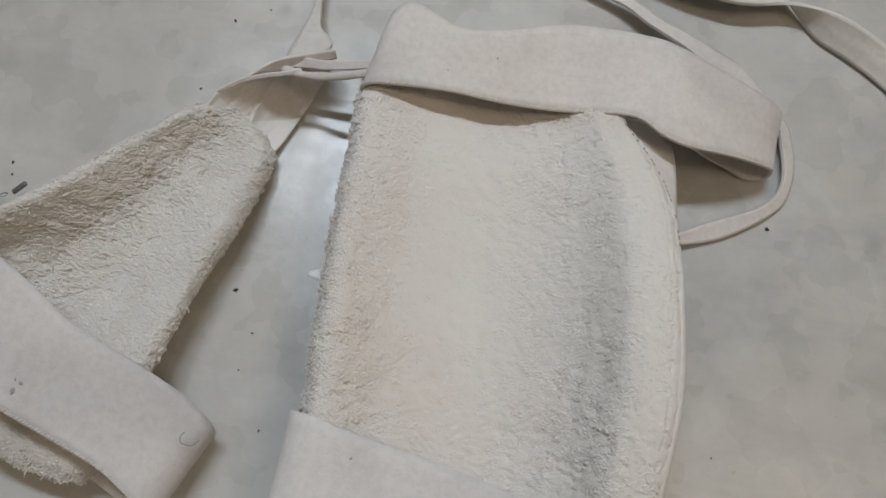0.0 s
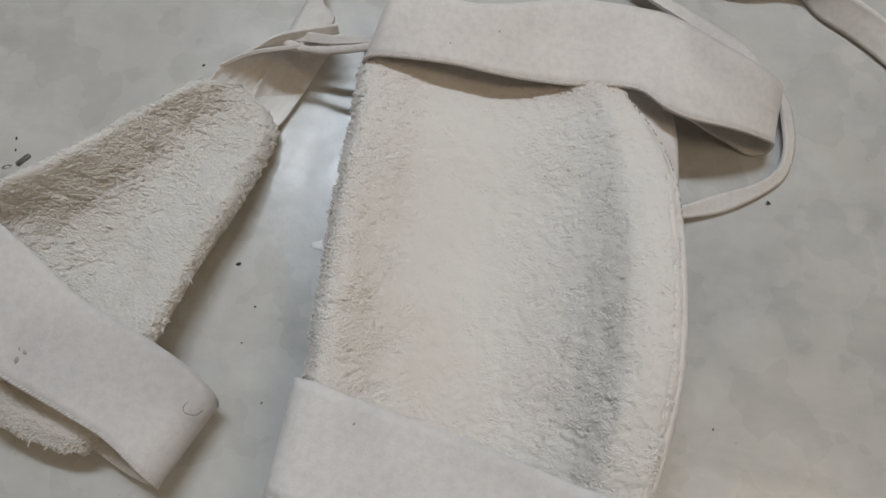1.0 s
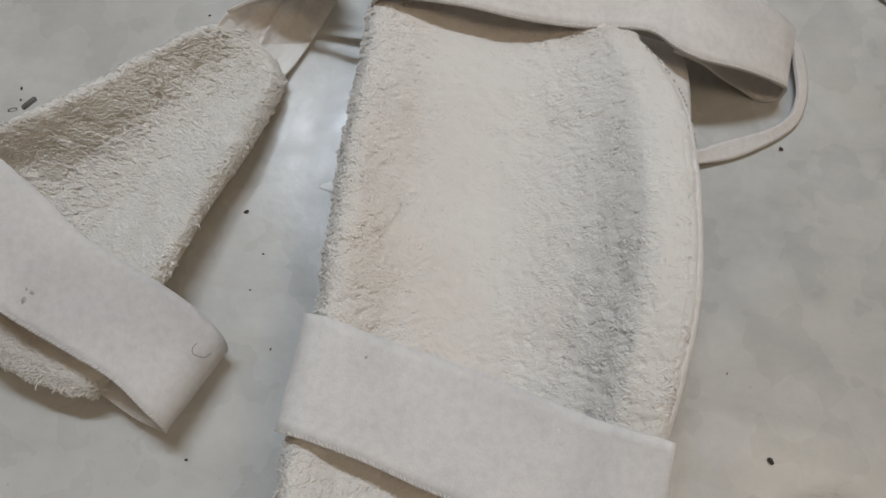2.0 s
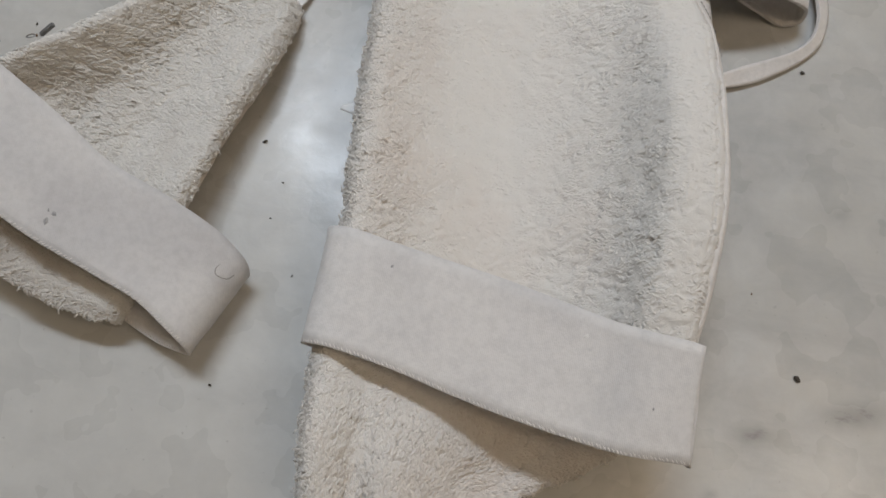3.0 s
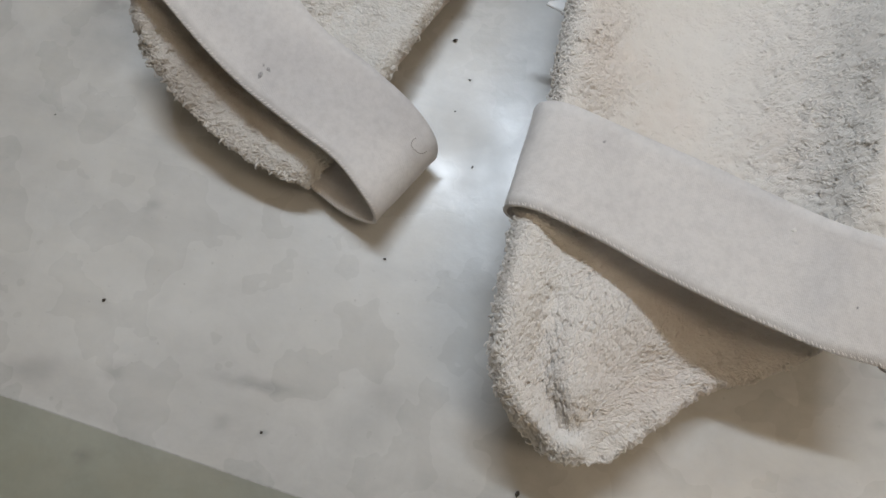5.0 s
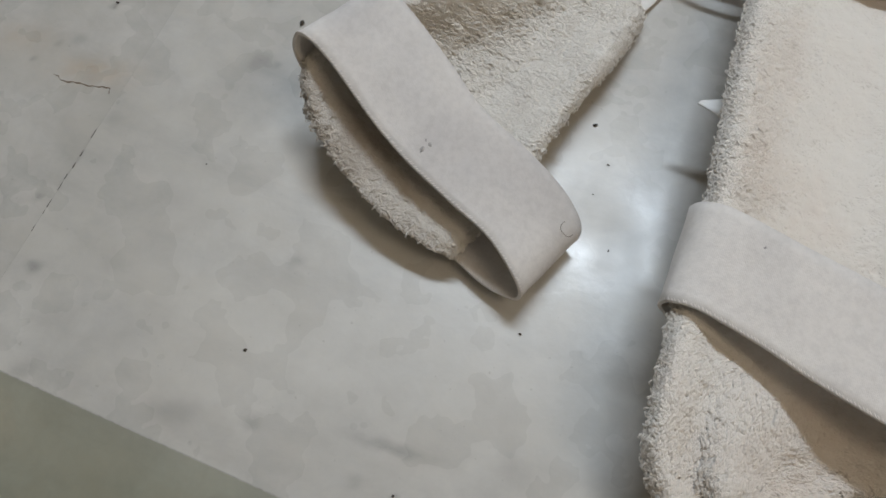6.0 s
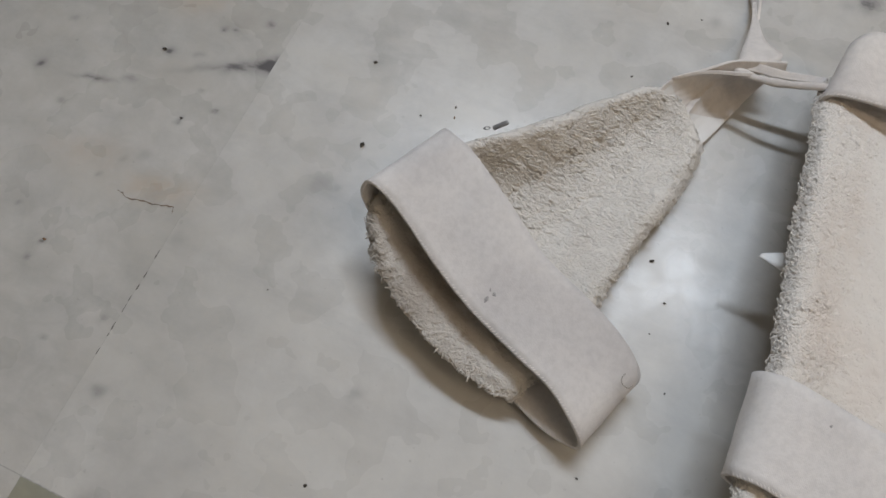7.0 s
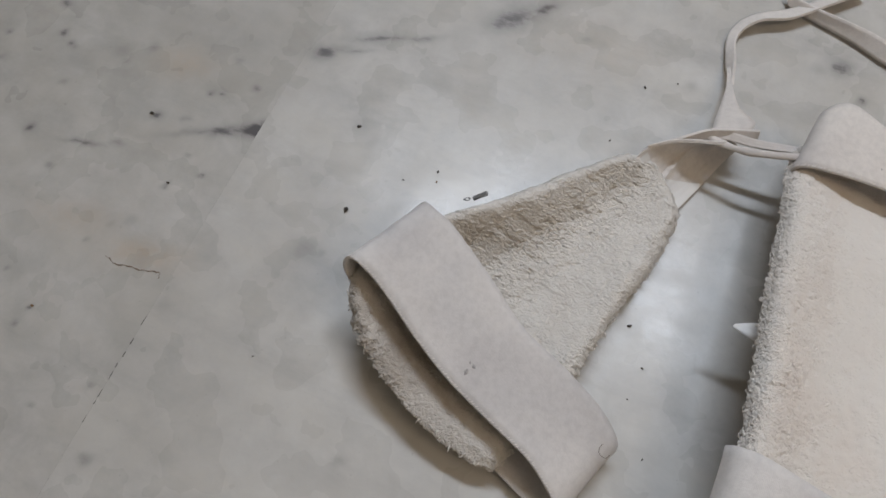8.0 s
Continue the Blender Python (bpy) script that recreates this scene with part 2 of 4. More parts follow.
def stitches(name, p, n, column, material, spacing=0.0022, length=0.0015, width=0.00035, lift=0.0009, gaps=0.0):
    """A row of short stitches along one column of a band's grid."""
    line, nor = p[:, column], n[:, column]
    run = np.concatenate([[0], np.cumsum(np.linalg.norm(np.diff(line, axis=0), axis=1))])
    verts, faces = [], []
    pick = random.Random(3)
    for d in np.arange(spacing, run[-1] - spacing, spacing):
        d += pick.uniform(-0.2, 0.2) * spacing
        if pick.random() < gaps:
            continue
        q0 = np.array([np.interp(d, run, line[:, i]) for i in range(3)])
        q1 = np.array([np.interp(d + length, run, line[:, i]) for i in range(3)])
        z = np.array([np.interp(d, run, nor[:, i]) for i in range(3)])
        t = (q1 - q0) / max(np.linalg.norm(q1 - q0), 1e-9)
        s = np.cross(z, t) * width
        k = len(verts)
        for q, h in ((q0, lift * 0.6), ((q0 + q1) / 2, lift + 0.0003), (q1, lift * 0.6)):
            verts += [q + s + z * h * 0.6, q + z * (h + width), q - s + z * h * 0.6]
        for o in (0, 3):
            for j in range(2):
                faces.append((k + o + j, k + o + j + 1, k + o + j + 4, k + o + j + 3))
    return mesh_of(name, verts, faces, material)


def overlock(name, p, n, col, inner, spacing=0.0017, reach=0.0015):
    """Slanted edge stitches that run from a band's edge a little way in over its face."""
    line, nor = p[:, col], n[:, col]
    way = p[:, inner] - line
    way /= np.linalg.norm(way, axis=1, keepdims=True)
    run = np.concatenate([[0], np.cumsum(np.linalg.norm(np.diff(line, axis=0), axis=1))])
    d = np.arange(spacing, run[-1] - spacing, spacing)
    pick = np.random.default_rng(11)
    d = d + pick.uniform(-0.25, 0.25, len(d)) * spacing

    def at(values, where):
        return np.stack([np.interp(where, run, values[:, i]) for i in range(3)], 1)

    z, w = at(nor, d), at(way, d)
    out, back = at(line, d), at(line, d + spacing * 0.6)
    verts, faces = [], []
    for side in (1, -1):
        tip = back + w * (reach * pick.uniform(0.8, 1.15, len(d)))[:, None] + z * side * 0.0008
        root = out - w * 0.00015 + z * side * 0.0006
        mid = (tip + root) / 2 + z * side * 0.00022
        across = np.cross(z, tip - root)
        across /= np.linalg.norm(across, axis=1, keepdims=True)
        ring = []
        for q, h in ((root, 1.0), (mid, 1.1), (tip, 0.7)):
            ring += [q + across * 0.00024 * h, q + z * side * 0.00022 * h, q - across * 0.00024 * h]
        block = np.stack(ring, 1).reshape(-1, 3)
        base = len(verts)
        verts = block if base == 0 else np.vstack([verts, block])
        for k in range(len(d)):
            o = base + k * 9
            for r in (0, 3):
                for j in range(2):
                    faces.append((o + r + j, o + r + j + 1, o + r + j + 4, o + r + j + 3))
    return mesh_of(name, verts, faces, STITCH)


class Pad:
    """A foam pad with a hollow face: rows of (left, right) edge places from its foot to its head."""

    def __init__(self, left, right, sag, profile, bulge, roll=0.006, groove=0.0, foot=None, crown=None):
        self.groove, self.foot, self.crown = groove, foot or profile, crown or [0.0] * len(sag)
        self.left, self.right, self.sag, self.profile, self.bulge, self.roll = left, right, sag, profile, bulge, roll

    def face(self, u, v):
        """Places on the face for arrays u, v of one shape."""
        a, b = spline(self.left, v), spline(self.right, v)
        p = a + (b - a) * u[..., None]
        side = (b - a)
        width = np.linalg.norm(side, axis=-1)
        depth = np.interp(v, np.linspace(0, 1, len(self.sag)), self.sag)
        shape = np.interp(u, [q for q, _ in self.profile], [q for _, q in self.profile])
        low = np.interp(u, [q for q, _ in self.foot], [q for _, q in self.foot])
        blend = np.clip((v - 0.30) / 0.18, 0, 1)
        p[..., 2] -= depth * (shape * blend + low * (1 - blend))
        p[..., 2] += np.interp(v, np.linspace(0, 1, len(self.sag)), self.crown) * np.exp(-((u - 0.42) / 0.22) ** 2)
        foot = self.bulge * 4 * u * (1 - u) * np.clip(1 - v / 0.12, 0, 1) ** 1.5
        p[..., 1] -= foot
        d = np.minimum(np.minimum(u, 1 - u) * width, np.minimum(v, 1 - v) * 0.33 + 0.001)
        groove = np.exp(-((d - 0.021) / 0.0078) ** 2) * np.clip(1.15 - v / 0.38, 0, 1) * np.clip((0.62 - u) / 0.25, 0, 1)
        p[..., 2] -= self.groove * groove
        thin = np.clip((u - 0.5) / 0.2, 0, 1) * np.clip((0.42 - v) / 0.1, 0, 1) * (self.groove > 0)
        r = self.roll * (1 - 0.75 * thin)
        e = np.clip(1 - d / r, 0, 1)
        p[..., 2] -= r * (1 - np.sqrt(np.clip(1 - e * e, 0, 1)))
        return p

    def build(self, parent, terry_mat, seed, zones, tufts, thick, stain_shades, rows=150, cols=90, fine=(520, 250), length=0.0030):
        """Face, back and pile. zones(u, v, edge) gives pile density, looseness, lay, spread of the lay and depth of the creases."""
        v = np.linspace(0, 1, rows)
        u = 0.25 - 0.25 * np.cos(np.linspace(0, np.pi, cols)) + 0.5 * np.linspace(0, 1, cols)
        uu, vv = np.meshgrid(u, v)
        p = self.face(uu, vv)
        # soften the hollow's creases
        for _ in range(2):
            q = p.copy()
            q[1:-1, 1:-1] = 0.25 * (p[:-2, 1:-1] + p[2:, 1:-1] + p[1:-1, :-2] + p[1:-1, 2:])
            p = q
        n = normals_of(p)
        lump = np.array([[noise.noise((a[0] * 60, a[1] * 60, seed)) + 0.6 * noise.noise((a[0] * 170, a[1] * 170, seed))
                          for a in row] for row in p])
        p = p + n * (lump * 0.0008)[..., None]
        # cloth back, rounder than the face, that rests on the floor
        low = p.copy()
        edge = np.minimum(np.minimum(uu, 1 - uu) / 0.30, np.minimum(vv, 1 - vv) / 0.18).clip(0, 1)
        low[..., 2] = np.maximum(p[..., 2] - 0.0055 - thick * np.sin(edge * np.pi / 2), 0.0006)
        part("backing", mesh_of("backing", low.reshape(-1, 3), grid_faces(rows, cols, 0, True), BACKING), parent, "smooth beige cloth back")
        # the felted face: the same form in fine rows, with creases where the loops part
        fr, fc = fine
        sr, sc = np.linspace(0, 1, fr), np.linspace(0, 1, fc)
        f = spline(p.reshape(rows, -1), sr).reshape(fr, cols, 3)
        f = spline(f.transpose(1, 0, 2).reshape(cols, -1), sc).reshape(fc, fr, 3).transpose(1, 0, 2)
        fu, fv = np.meshgrid(np.interp(sc, np.linspace(0, 1, cols), u), sr)
        fn = normals_of(f)
        rim_d = np.minimum(np.minimum(fu, 1 - fu) * 0.15, np.minimum(fv, 1 - fv) * 0.33)
        _, loose, lay, _, deep = zones(fu, fv, np.exp(-rim_d / 0.0035))
        ca, sa = np.cos(lay), np.sin(lay)
        flat, across, along = f.reshape(-1, 3), (f[..., 1] * ca - f[..., 0] * sa).ravel(), (f[..., 0] * ca + f[..., 1] * sa).ravel()
        relief = []
        for q, a, b, w in zip(flat, along, across, deep.ravel()):
            warp = noise.noise((q[0] * 70, q[1] * 70, seed + 2)) * 1.6
            ridge = noise.noise((a * 120 + warp, b * 310 + warp * 1.5, seed))
            broken = noise.noise((q[0] * 190, q[1] * 190, seed + 5))
            crease = math.exp(-(ridge / 0.16) ** 2) * min(max(0.55 + broken * 1.6, 0.0), 1.2)
            relief.append(w * (-0.0015 * crease + 0.0006 * noise.noise((a * 330, b * 620, seed + 9))))
        f = f + fn * np.array(relief).reshape(fr, fc)[..., None]
        if self.groove:
            # ragged seam just inside the rim
            seam_w = np.exp(-((rim_d - 0.0048) / 0.0007) ** 2) * (fu > 0.5) * (fv > 0.40) * (fv < 0.93)
            gaps = np.array([0.5 + noise.noise((0.0, q[1] * 180, 3.0)) for q in flat]).reshape(fr, fc).clip(0, 1)
            f = f - fn * (0.0013 * seam_w * gaps)[..., None]
        rim = [(0, c) for c in range(fc)] + [(r, fc - 1) for r in range(1, fr)]
        rim += [(fr - 1, c) for c in range(fc - 2, -1, -1)] + [(r, 0) for r in range(fr - 2, 0, -1)]
        verts = list(f.reshape(-1, 3))
        faces = grid_faces(fr, fc)
        centre = f.mean(axis=(0, 1))
        ring = []
        for r, c in rim:
            q = f[r, c].copy()
            inward = centre - q
            inward[2] = 0
            inward /= max(np.linalg.norm(inward), 1e-9)
            q[2] = max(q[2] - 0.006, 0.002)
            ring.append(len(verts))
            verts.append(q + inward * 0.0015)
        for i in range(len(rim)):
            j = (i + 1) % len(rim)
            a, b = rim[i][0] * fc + rim[i][1], rim[j][0] * fc + rim[j][1]
            faces.append((b, a, ring[i], ring[j]))
        face = mesh_of("terry_face", verts, faces, terry_mat)
        layer = face.attributes.new("stain_shade", "FLOAT", "POINT")
        layer.data.foreach_set("value", blots(np.array(verts)[:, 0], np.array(verts)[:, 1], stain_shades).astype(np.float32))
        part("terry_face", face, parent, "matted off-white towelling lining")
        part("terry_pile", self.pile(f, fn, fu, fv, zones, tufts, terry_mat, length, stain_shades, seed), parent, "matted loops of off-white towelling", "stuff")

    def pile(self, p, n, uu, vv, zones, count, material, length, stain_shades, seed):
        """Short bent tufts, thick and half sunk in the felted face, longer and looser along the rim."""
        rng = np.random.default_rng(int(count))
        cols = p.shape[1]
        area = np.linalg.norm(np.cross(p[1:, :-1] - p[:-1, :-1], p[:-1, 1:] - p[:-1, :-1]), axis=2)
        rim = np.minimum(np.minimum(uu, 1 - uu) * 0.15, np.minimum(vv, 1 - vv) * 0.33)
        edge = np.exp(-rim / 0.0035)
        dense, loose, lay, spread, _ = (np.broadcast_to(z, uu.shape) for z in zones(uu, vv, edge))
        chance = (area * dense[:-1, :-1]).ravel()
        pick = rng.choice(chance.size, count, p=chance / chance.sum())
        r, c = pick // (cols - 1), pick % (cols - 1)
        fr, fc = rng.random(count)[:, None], rng.random(count)[:, None]
        base = (p[r, c] * (1 - fr) + p[r + 1, c] * fr) * (1 - fc) + (p[r, c + 1] * (1 - fr) + p[r + 1, c + 1] * fr) * fc
        nor, edge, loose, lay, spread = n[r, c], edge[r, c], loose[r, c], lay[r, c], spread[r, c]
        drift = np.array([noise.noise((b[0] * 60, b[1] * 60, seed + 3.1)) for b in base])
        loose = np.clip(loose + 0.35 * np.array([noise.noise((b[0] * 90, b[1] * 90, seed + 7.7)) for b in base]), 0.03, 1.6)
        ang = lay + drift * 1.2 * spread + rng.normal(0, 1, count) * spread
        way = np.stack([np.cos(ang), np.sin(ang), np.zeros(count)], 1) * rng.choice([-1.0, 1.0], count)[:, None]
        way -= nor * np.sum(way * nor, axis=1, keepdims=True)
        way /= np.linalg.norm(way, axis=1, keepdims=True)
        side = np.cross(nor, way)
        size = length * rng.uniform(0.55, 1.25, count) * (0.75 + 0.4 * np.minimum(loose, 1.2) + 0.15 * edge)
        up = 0.02 + 0.05 * rng.random(count) + 0.42 * loose * rng.random(count) ** 1.5 + 0.5 * edge * np.minimum(loose, 1.0) * rng.random(count)
        wide = 0.00046 * rng.uniform(0.7, 1.3, count) * (1.1 - 0.3 * np.minimum(loose, 1.0))
        base = base + nor * (0.0007 * np.minimum(loose, 1.0) - 0.00025)[:, None]
        bent = rng.normal(0, 1, count)
        rings = []
        for f, lift, w in ((0.0, -0.15, 0.8), (0.36, 0.85, 1.1), (0.74, 1.0, 1.0), (1.0, 0.35, 0.4)):
            mid = base + way * (size * (f - 0.4))[:, None] + nor * (size * up * lift)[:, None] + side * (size * 0.15 * np.sin(f * 3.0) * bent)[:, None]
            ww = (wide * w)[:, None]
            rings += [mid + side * ww - nor * ww * 0.3, mid + nor * ww * 0.75, mid - side * ww - nor * ww * 0.3]
        verts = np.stack(rings, axis=1).reshape(-1, 3)
        quads = np.array([(3 * k + j, 3 * k + j + 1, 3 * k + j + 4, 3 * k + j + 3) for k in range(3) for j in range(2)])
        faces = (np.arange(count)[:, None, None] * 12 + quads[None]).reshape(-1, 4)
        me = bpy.data.meshes.new("terry_pile")
        me.vertices.add(len(verts))
        me.vertices.foreach_set("co", verts.ravel().astype(np.float32))
        me.loops.add(faces.size)
        me.loops.foreach_set("vertex_index", faces.ravel().astype(np.int32))
        me.polygons.add(len(faces))
        me.polygons.foreach_set("loop_start", np.arange(0, faces.size, 4, dtype=np.int32))
        me.polygons.foreach_set("use_smooth", np.ones(len(faces), bool))
        layer = me.attributes.new("stain_shade", "FLOAT", "POINT")
        layer.data.foreach_set("value", np.repeat(blots(base[:, 0], base[:, 1], stain_shades), 12).astype(np.float32))
        me.materials.append(material)
        me.update(calc_edges=True)
        me.validate()
        return me


# ---- the room ----
X0, X1, Y0, Y1, TOP = -1.9, 1.9, -1.9, 1.25, 2.6
JOINT_X, JOINT_Y, GAP = -0.3800, -0.1235, 0.00010

# grey veins and smudges: x, y, half length, half width, turn, strength
STREAKS = [(-0.338, 0.250, 0.027, 0.0060, 25, 0.42), (-0.362, 0.231, 0.020, 0.0050, 26, 0.5), (-0.255, 0.305, 0.030, 0.0090, 40, 0.4),
           (-0.484, 0.100, 0.014, 0.0019, 16, 0.75),
           (-0.461, 0.109, 0.005, 0.0022, 10, 0.6), (-0.369, 0.225, 0.010, 0.0061, 28, 0.8), (-0.350, 0.234, 0.014, 0.0026, 24, 0.55), (-0.338, 0.250, 0.024, 0.0032, 25, 0.7),
           (-0.311, 0.261, 0.014, 0.0032, 30, 0.6), (-0.262, 0.300, 0.022, 0.0099, 42, 0.75), (-0.243, 0.317, 0.012, 0.0048, 38, 0.75), (-0.150, -0.082, 0.020, 0.0026, 4, 0.5),
           (0.148, 0.018, 0.011, 0.0045, 8, 0.6), (0.192, 0.034, 0.016, 0.0064, 16, 0.6), (-0.258, -0.107, 0.017, 0.0064, 18, 0.4)]
SPOTS = [(-0.544, 0.169, 0.004, 0.8), (-0.557, 0.191, 0.004, 0.7), (-0.533, 0.163, 0.003, 0.7), (-0.580, 0.154, 0.003, 0.7), (-0.521, 0.096, 0.0045, 0.8), (-0.448, 0.137, 0.0040, 0.85),
         (-0.414, 0.119, 0.002, 0.7), (-0.415, 0.094, 0.0028, 0.7), (-0.399, 0.110, 0.002, 0.6), (-0.427, 0.143, 0.003, 0.4), (-0.424, 0.166, 0.003, 0.5), (-0.398, 0.181, 0.003, 0.5),
         (-0.420, 0.196, 0.003, 0.45), (-0.478, 0.183, 0.005, 0.4), (-0.498, 0.172, 0.006, 0.3), (-0.494, 0.078, 0.002, 0.6), (-0.448, -0.007, 0.0025, 0.7), (-0.451, -0.019, 0.0025, 0.6),
         (-0.367, -0.069, 0.0045, 0.6), (-0.413, -0.055, 0.002, 0.6), (-0.388, -0.033, 0.003, 0.4), (-0.237, -0.013, 0.005, 0.4), (-0.319, 0.183, 0.006, 0.35)]
SPOTS_MORE = [(-0.313, 0.092, 0.010, 0.32), (-0.295, 0.054, 0.008, 0.2), (-0.374, 0.025, 0.006, 0.3), (-0.133, 0.295, 0.005, 0.45), (-0.130, 0.323, 0.009, 0.3), (-0.047, 0.348, 0.008, 0.7),
              (-0.060, 0.341, 0.007, 0.35), (-0.028, 0.328, 0.0045, 0.75), (-0.208, 0.304, 0.003, 0.4), (-0.219, -0.097, 0.005, 0.4), (-0.141, -0.102, 0.002, 0.6), (-0.161, -0.103, 0.004, 0.3),
              (-0.217, -0.137, 0.004, 0.5), (0.128, -0.013, 0.004, 0.4), (0.182, 0.134, 0.004, 0.35), (0.161, 0.163, 0.006, 0.15), (0.217, 0.213, 0.006, 0.35), (-0.341, -0.119, 0.007, 0.35),
              (-0.093, -0.070, 0.010, 0.22), (-0.080, 0.100, 0.010, 0.25)]
SPOTS_FAR = [(-0.522, 0.135, 0.0035, 0.50), (-0.492, 0.166, 0.0027, 0.40), (-0.478, 0.183, 0.0039, 0.50), (-0.424, 0.165, 0.0023, 0.70), (-0.417, 0.168, 0.0019, 0.70), (-0.397, 0.181, 0.0023, 0.60), (-0.420, 0.196, 0.0027, 0.50), (-0.493, 0.078, 0.0026, 0.60), (-0.442, 0.043, 0.0025, 0.60), (-0.423, 0.065, 0.0050, 0.35), (-0.433, 0.059, 0.0032, 0.40),
             (-0.413, 0.119, 0.0015, 0.80), (-0.398, 0.110, 0.0018, 0.70), (-0.415, 0.097, 0.0018, 0.80), (-0.414, 0.093, 0.0014, 0.70), (-0.314, 0.092, 0.0083, 0.45), (-0.303, 0.093, 0.0034, 0.50), (-0.347, 0.110, 0.0028, 0.30), (-0.476, 0.007, 0.0017, 0.60), (-0.530, 0.162, 0.0031, 0.50), (-0.572, 0.134, 0.0035, 0.50), (-0.430, 0.141, 0.0030, 0.40)]
WEDGE = [(-0.3815, 0.1530, 0.014, 0.0060, 20, 1.0), (-0.4020, 0.1430, 0.012, 0.0045, 27, 0.8), (-0.3782, 0.1558, 0.0331, 0.0060, 27, 0.8), (-0.4090, 0.1400, 0.0301, 0.0030, 27, 0.55)]
VEINS = STREAKS + [(x, y, r, r * 0.8, 20, k) for x, y, r, k in SPOTS + SPOTS_MORE + SPOTS_FAR]
RUST = [(-0.402, 0.049, 0.026, 0.010, 15, 0.55), (-0.455, 0.055, 0.03, 0.012, 15, 0.3), (-0.451, 0.180, 0.020, 0.012, 10, 0.42), (0.17, 0.05, 0.05, 0.03, 20, 0.12),
        (0.06, -0.06, 0.05, 0.02, 5, 0.15), (-0.20, 0.30, 0.05, 0.03, 0, 0.15), (-0.36, -0.15, 0.03, 0.02, 0, 0.4)]
# broad areas where the slabs turn darker
DARKER = [(-0.60, 0.15, 0.17, 0.13, 10, 0.48), (-0.46, 0.20, 0.10, 0.07, 25, 0.36), (-0.36, -0.02, 0.06, 0.11, 20, 0.16), (-0.22, 0.22, 0.07, 0.04, 30, 0.10)]
PALE = [(-0.16, -0.03, 0.15, 0.08, 10, 0.55), (-0.23, 0.02, 0.04, 0.03, 0, 0.2)]


def blots(x, y, spots):
    """How strongly ragged elliptical marks show at each place."""
    out = np.zeros_like(x)
    wx = np.array([noise.noise((a * 55, b * 55, 1.7)) + 1.1 * noise.noise((a * 190, b * 190, 4.7)) for a, b in zip(x, y)]) * 0.0017
    wy = np.array([noise.noise((a * 55, b * 55, 9.2)) + 1.1 * noise.noise((a * 190, b * 190, 2.2)) for a, b in zip(x, y)]) * 0.0014
    for cx, cy, hl, hw, turn, strength in spots:
        c, s = math.cos(radians(turn)), math.sin(radians(turn))
        dx, dy = x - cx + wx, y - cy + wy
        d = ((dx * c + dy * s) / hl) ** 2 + ((dy * c - dx * s) / hw) ** 2
        out = np.maximum(out, strength * np.exp(-d ** 1.1))
    return out


def slab(lo, hi, material, step, near, extra=()):
    """One floor slab with fine rows where the marks are, coarse ones beyond."""
    def cuts(a, b, na, nb):
        inner = [a, *np.arange(max(a, na), min(b, nb), step)[1:], b]
        return np.array(sorted(set(inner)))
    xs, ys = cuts(lo[0], hi[0], near[0], near[1]), cuts(lo[1], hi[1], near[2], near[3])
    gx, gy = np.meshgrid(xs, ys)
    x, y = gx.ravel(), gy.ravel()
    verts = np.stack([x, y, np.zeros_like(x)], 1)
    faces = grid_faces(len(ys), len(xs))
    k = len(verts)
    ring = [(0, c) for c in range(len(xs))] + [(r, len(xs) - 1) for r in range(1, len(ys))]
    ring += [(len(ys) - 1, c) for c in range(len(xs) - 2, -1, -1)] + [(r, 0) for r in range(len(ys) - 2, 0, -1)]
    ring = [r * len(xs) + c for r, c in ring]
    verts = np.vstack([verts, verts[ring] - (0, 0, 0.012)])
    for i, v in enumerate(ring):
        j = (i + 1) % len(ring)
        faces.append((ring[j], v, k + i, k + j))
    me = mesh_of("slab", verts, faces, material, smooth=False)
    for name, spots in (("vein", VEINS + list(extra)), ("rust", RUST), ("darker", DARKER), ("pale", PALE)):
        layer = me.attributes.new(name, "FLOAT", "POINT")
        value = np.concatenate([blots(x, y, spots), np.zeros(len(ring))])
        layer.data.foreach_set("value", value.astype(np.float32))
    return me


floor = tagged(new("floor"), "worn polished white marble slabs with grey veins", "floor", "", "structure")
NEAR = (-0.64, 0.26, -0.20, 0.42)
WIDE, DEEP = 0.9, 0.6
SLABS = {(0, 0): (MARBLE, "white marble slab with grey smudges"), (-1, 0): (MARBLE_LEFT, "greyish marble slab with dark streaks"),
         (0, -1): (MARBLE_GREEN, "dull greenish marble slab"), (-1, -1): (MARBLE_LEFT, "greyish marble slab")}
for ix in range(-2, 3):
    for iy in range(-3, 3):
        lo = (max(X0, JOINT_X + ix * WIDE + GAP), max(Y0, JOINT_Y + iy * DEEP + 0.0003))
        hi = (min(X1, JOINT_X + (ix + 1) * WIDE - GAP), min(Y1, JOINT_Y + (iy + 1) * DEEP - 0.0003))
        stone, words = SLABS.get((ix, iy), ((MARBLE, MARBLE_LEFT, MARBLE_GREEN)[(ix * 2 + iy) % 3], "worn marble slab"))
        part("slab", slab(lo, hi, stone, 0.0018 if iy >= 0 else 0.003, NEAR, WEDGE if (ix, iy) == (-1, 0) else ()), floor, words)
part("grout", box_mesh("grout", (X0, Y0, -0.02), (X1, Y1, -0.00003), GROUT), floor, "pale grout flush in the joints")


def wall(name, lo, hi, material=PLASTER):
    return tagged(new(name, box_mesh(name, lo, hi, material)), "plain pale plastered wall", "wall", "", "structure")


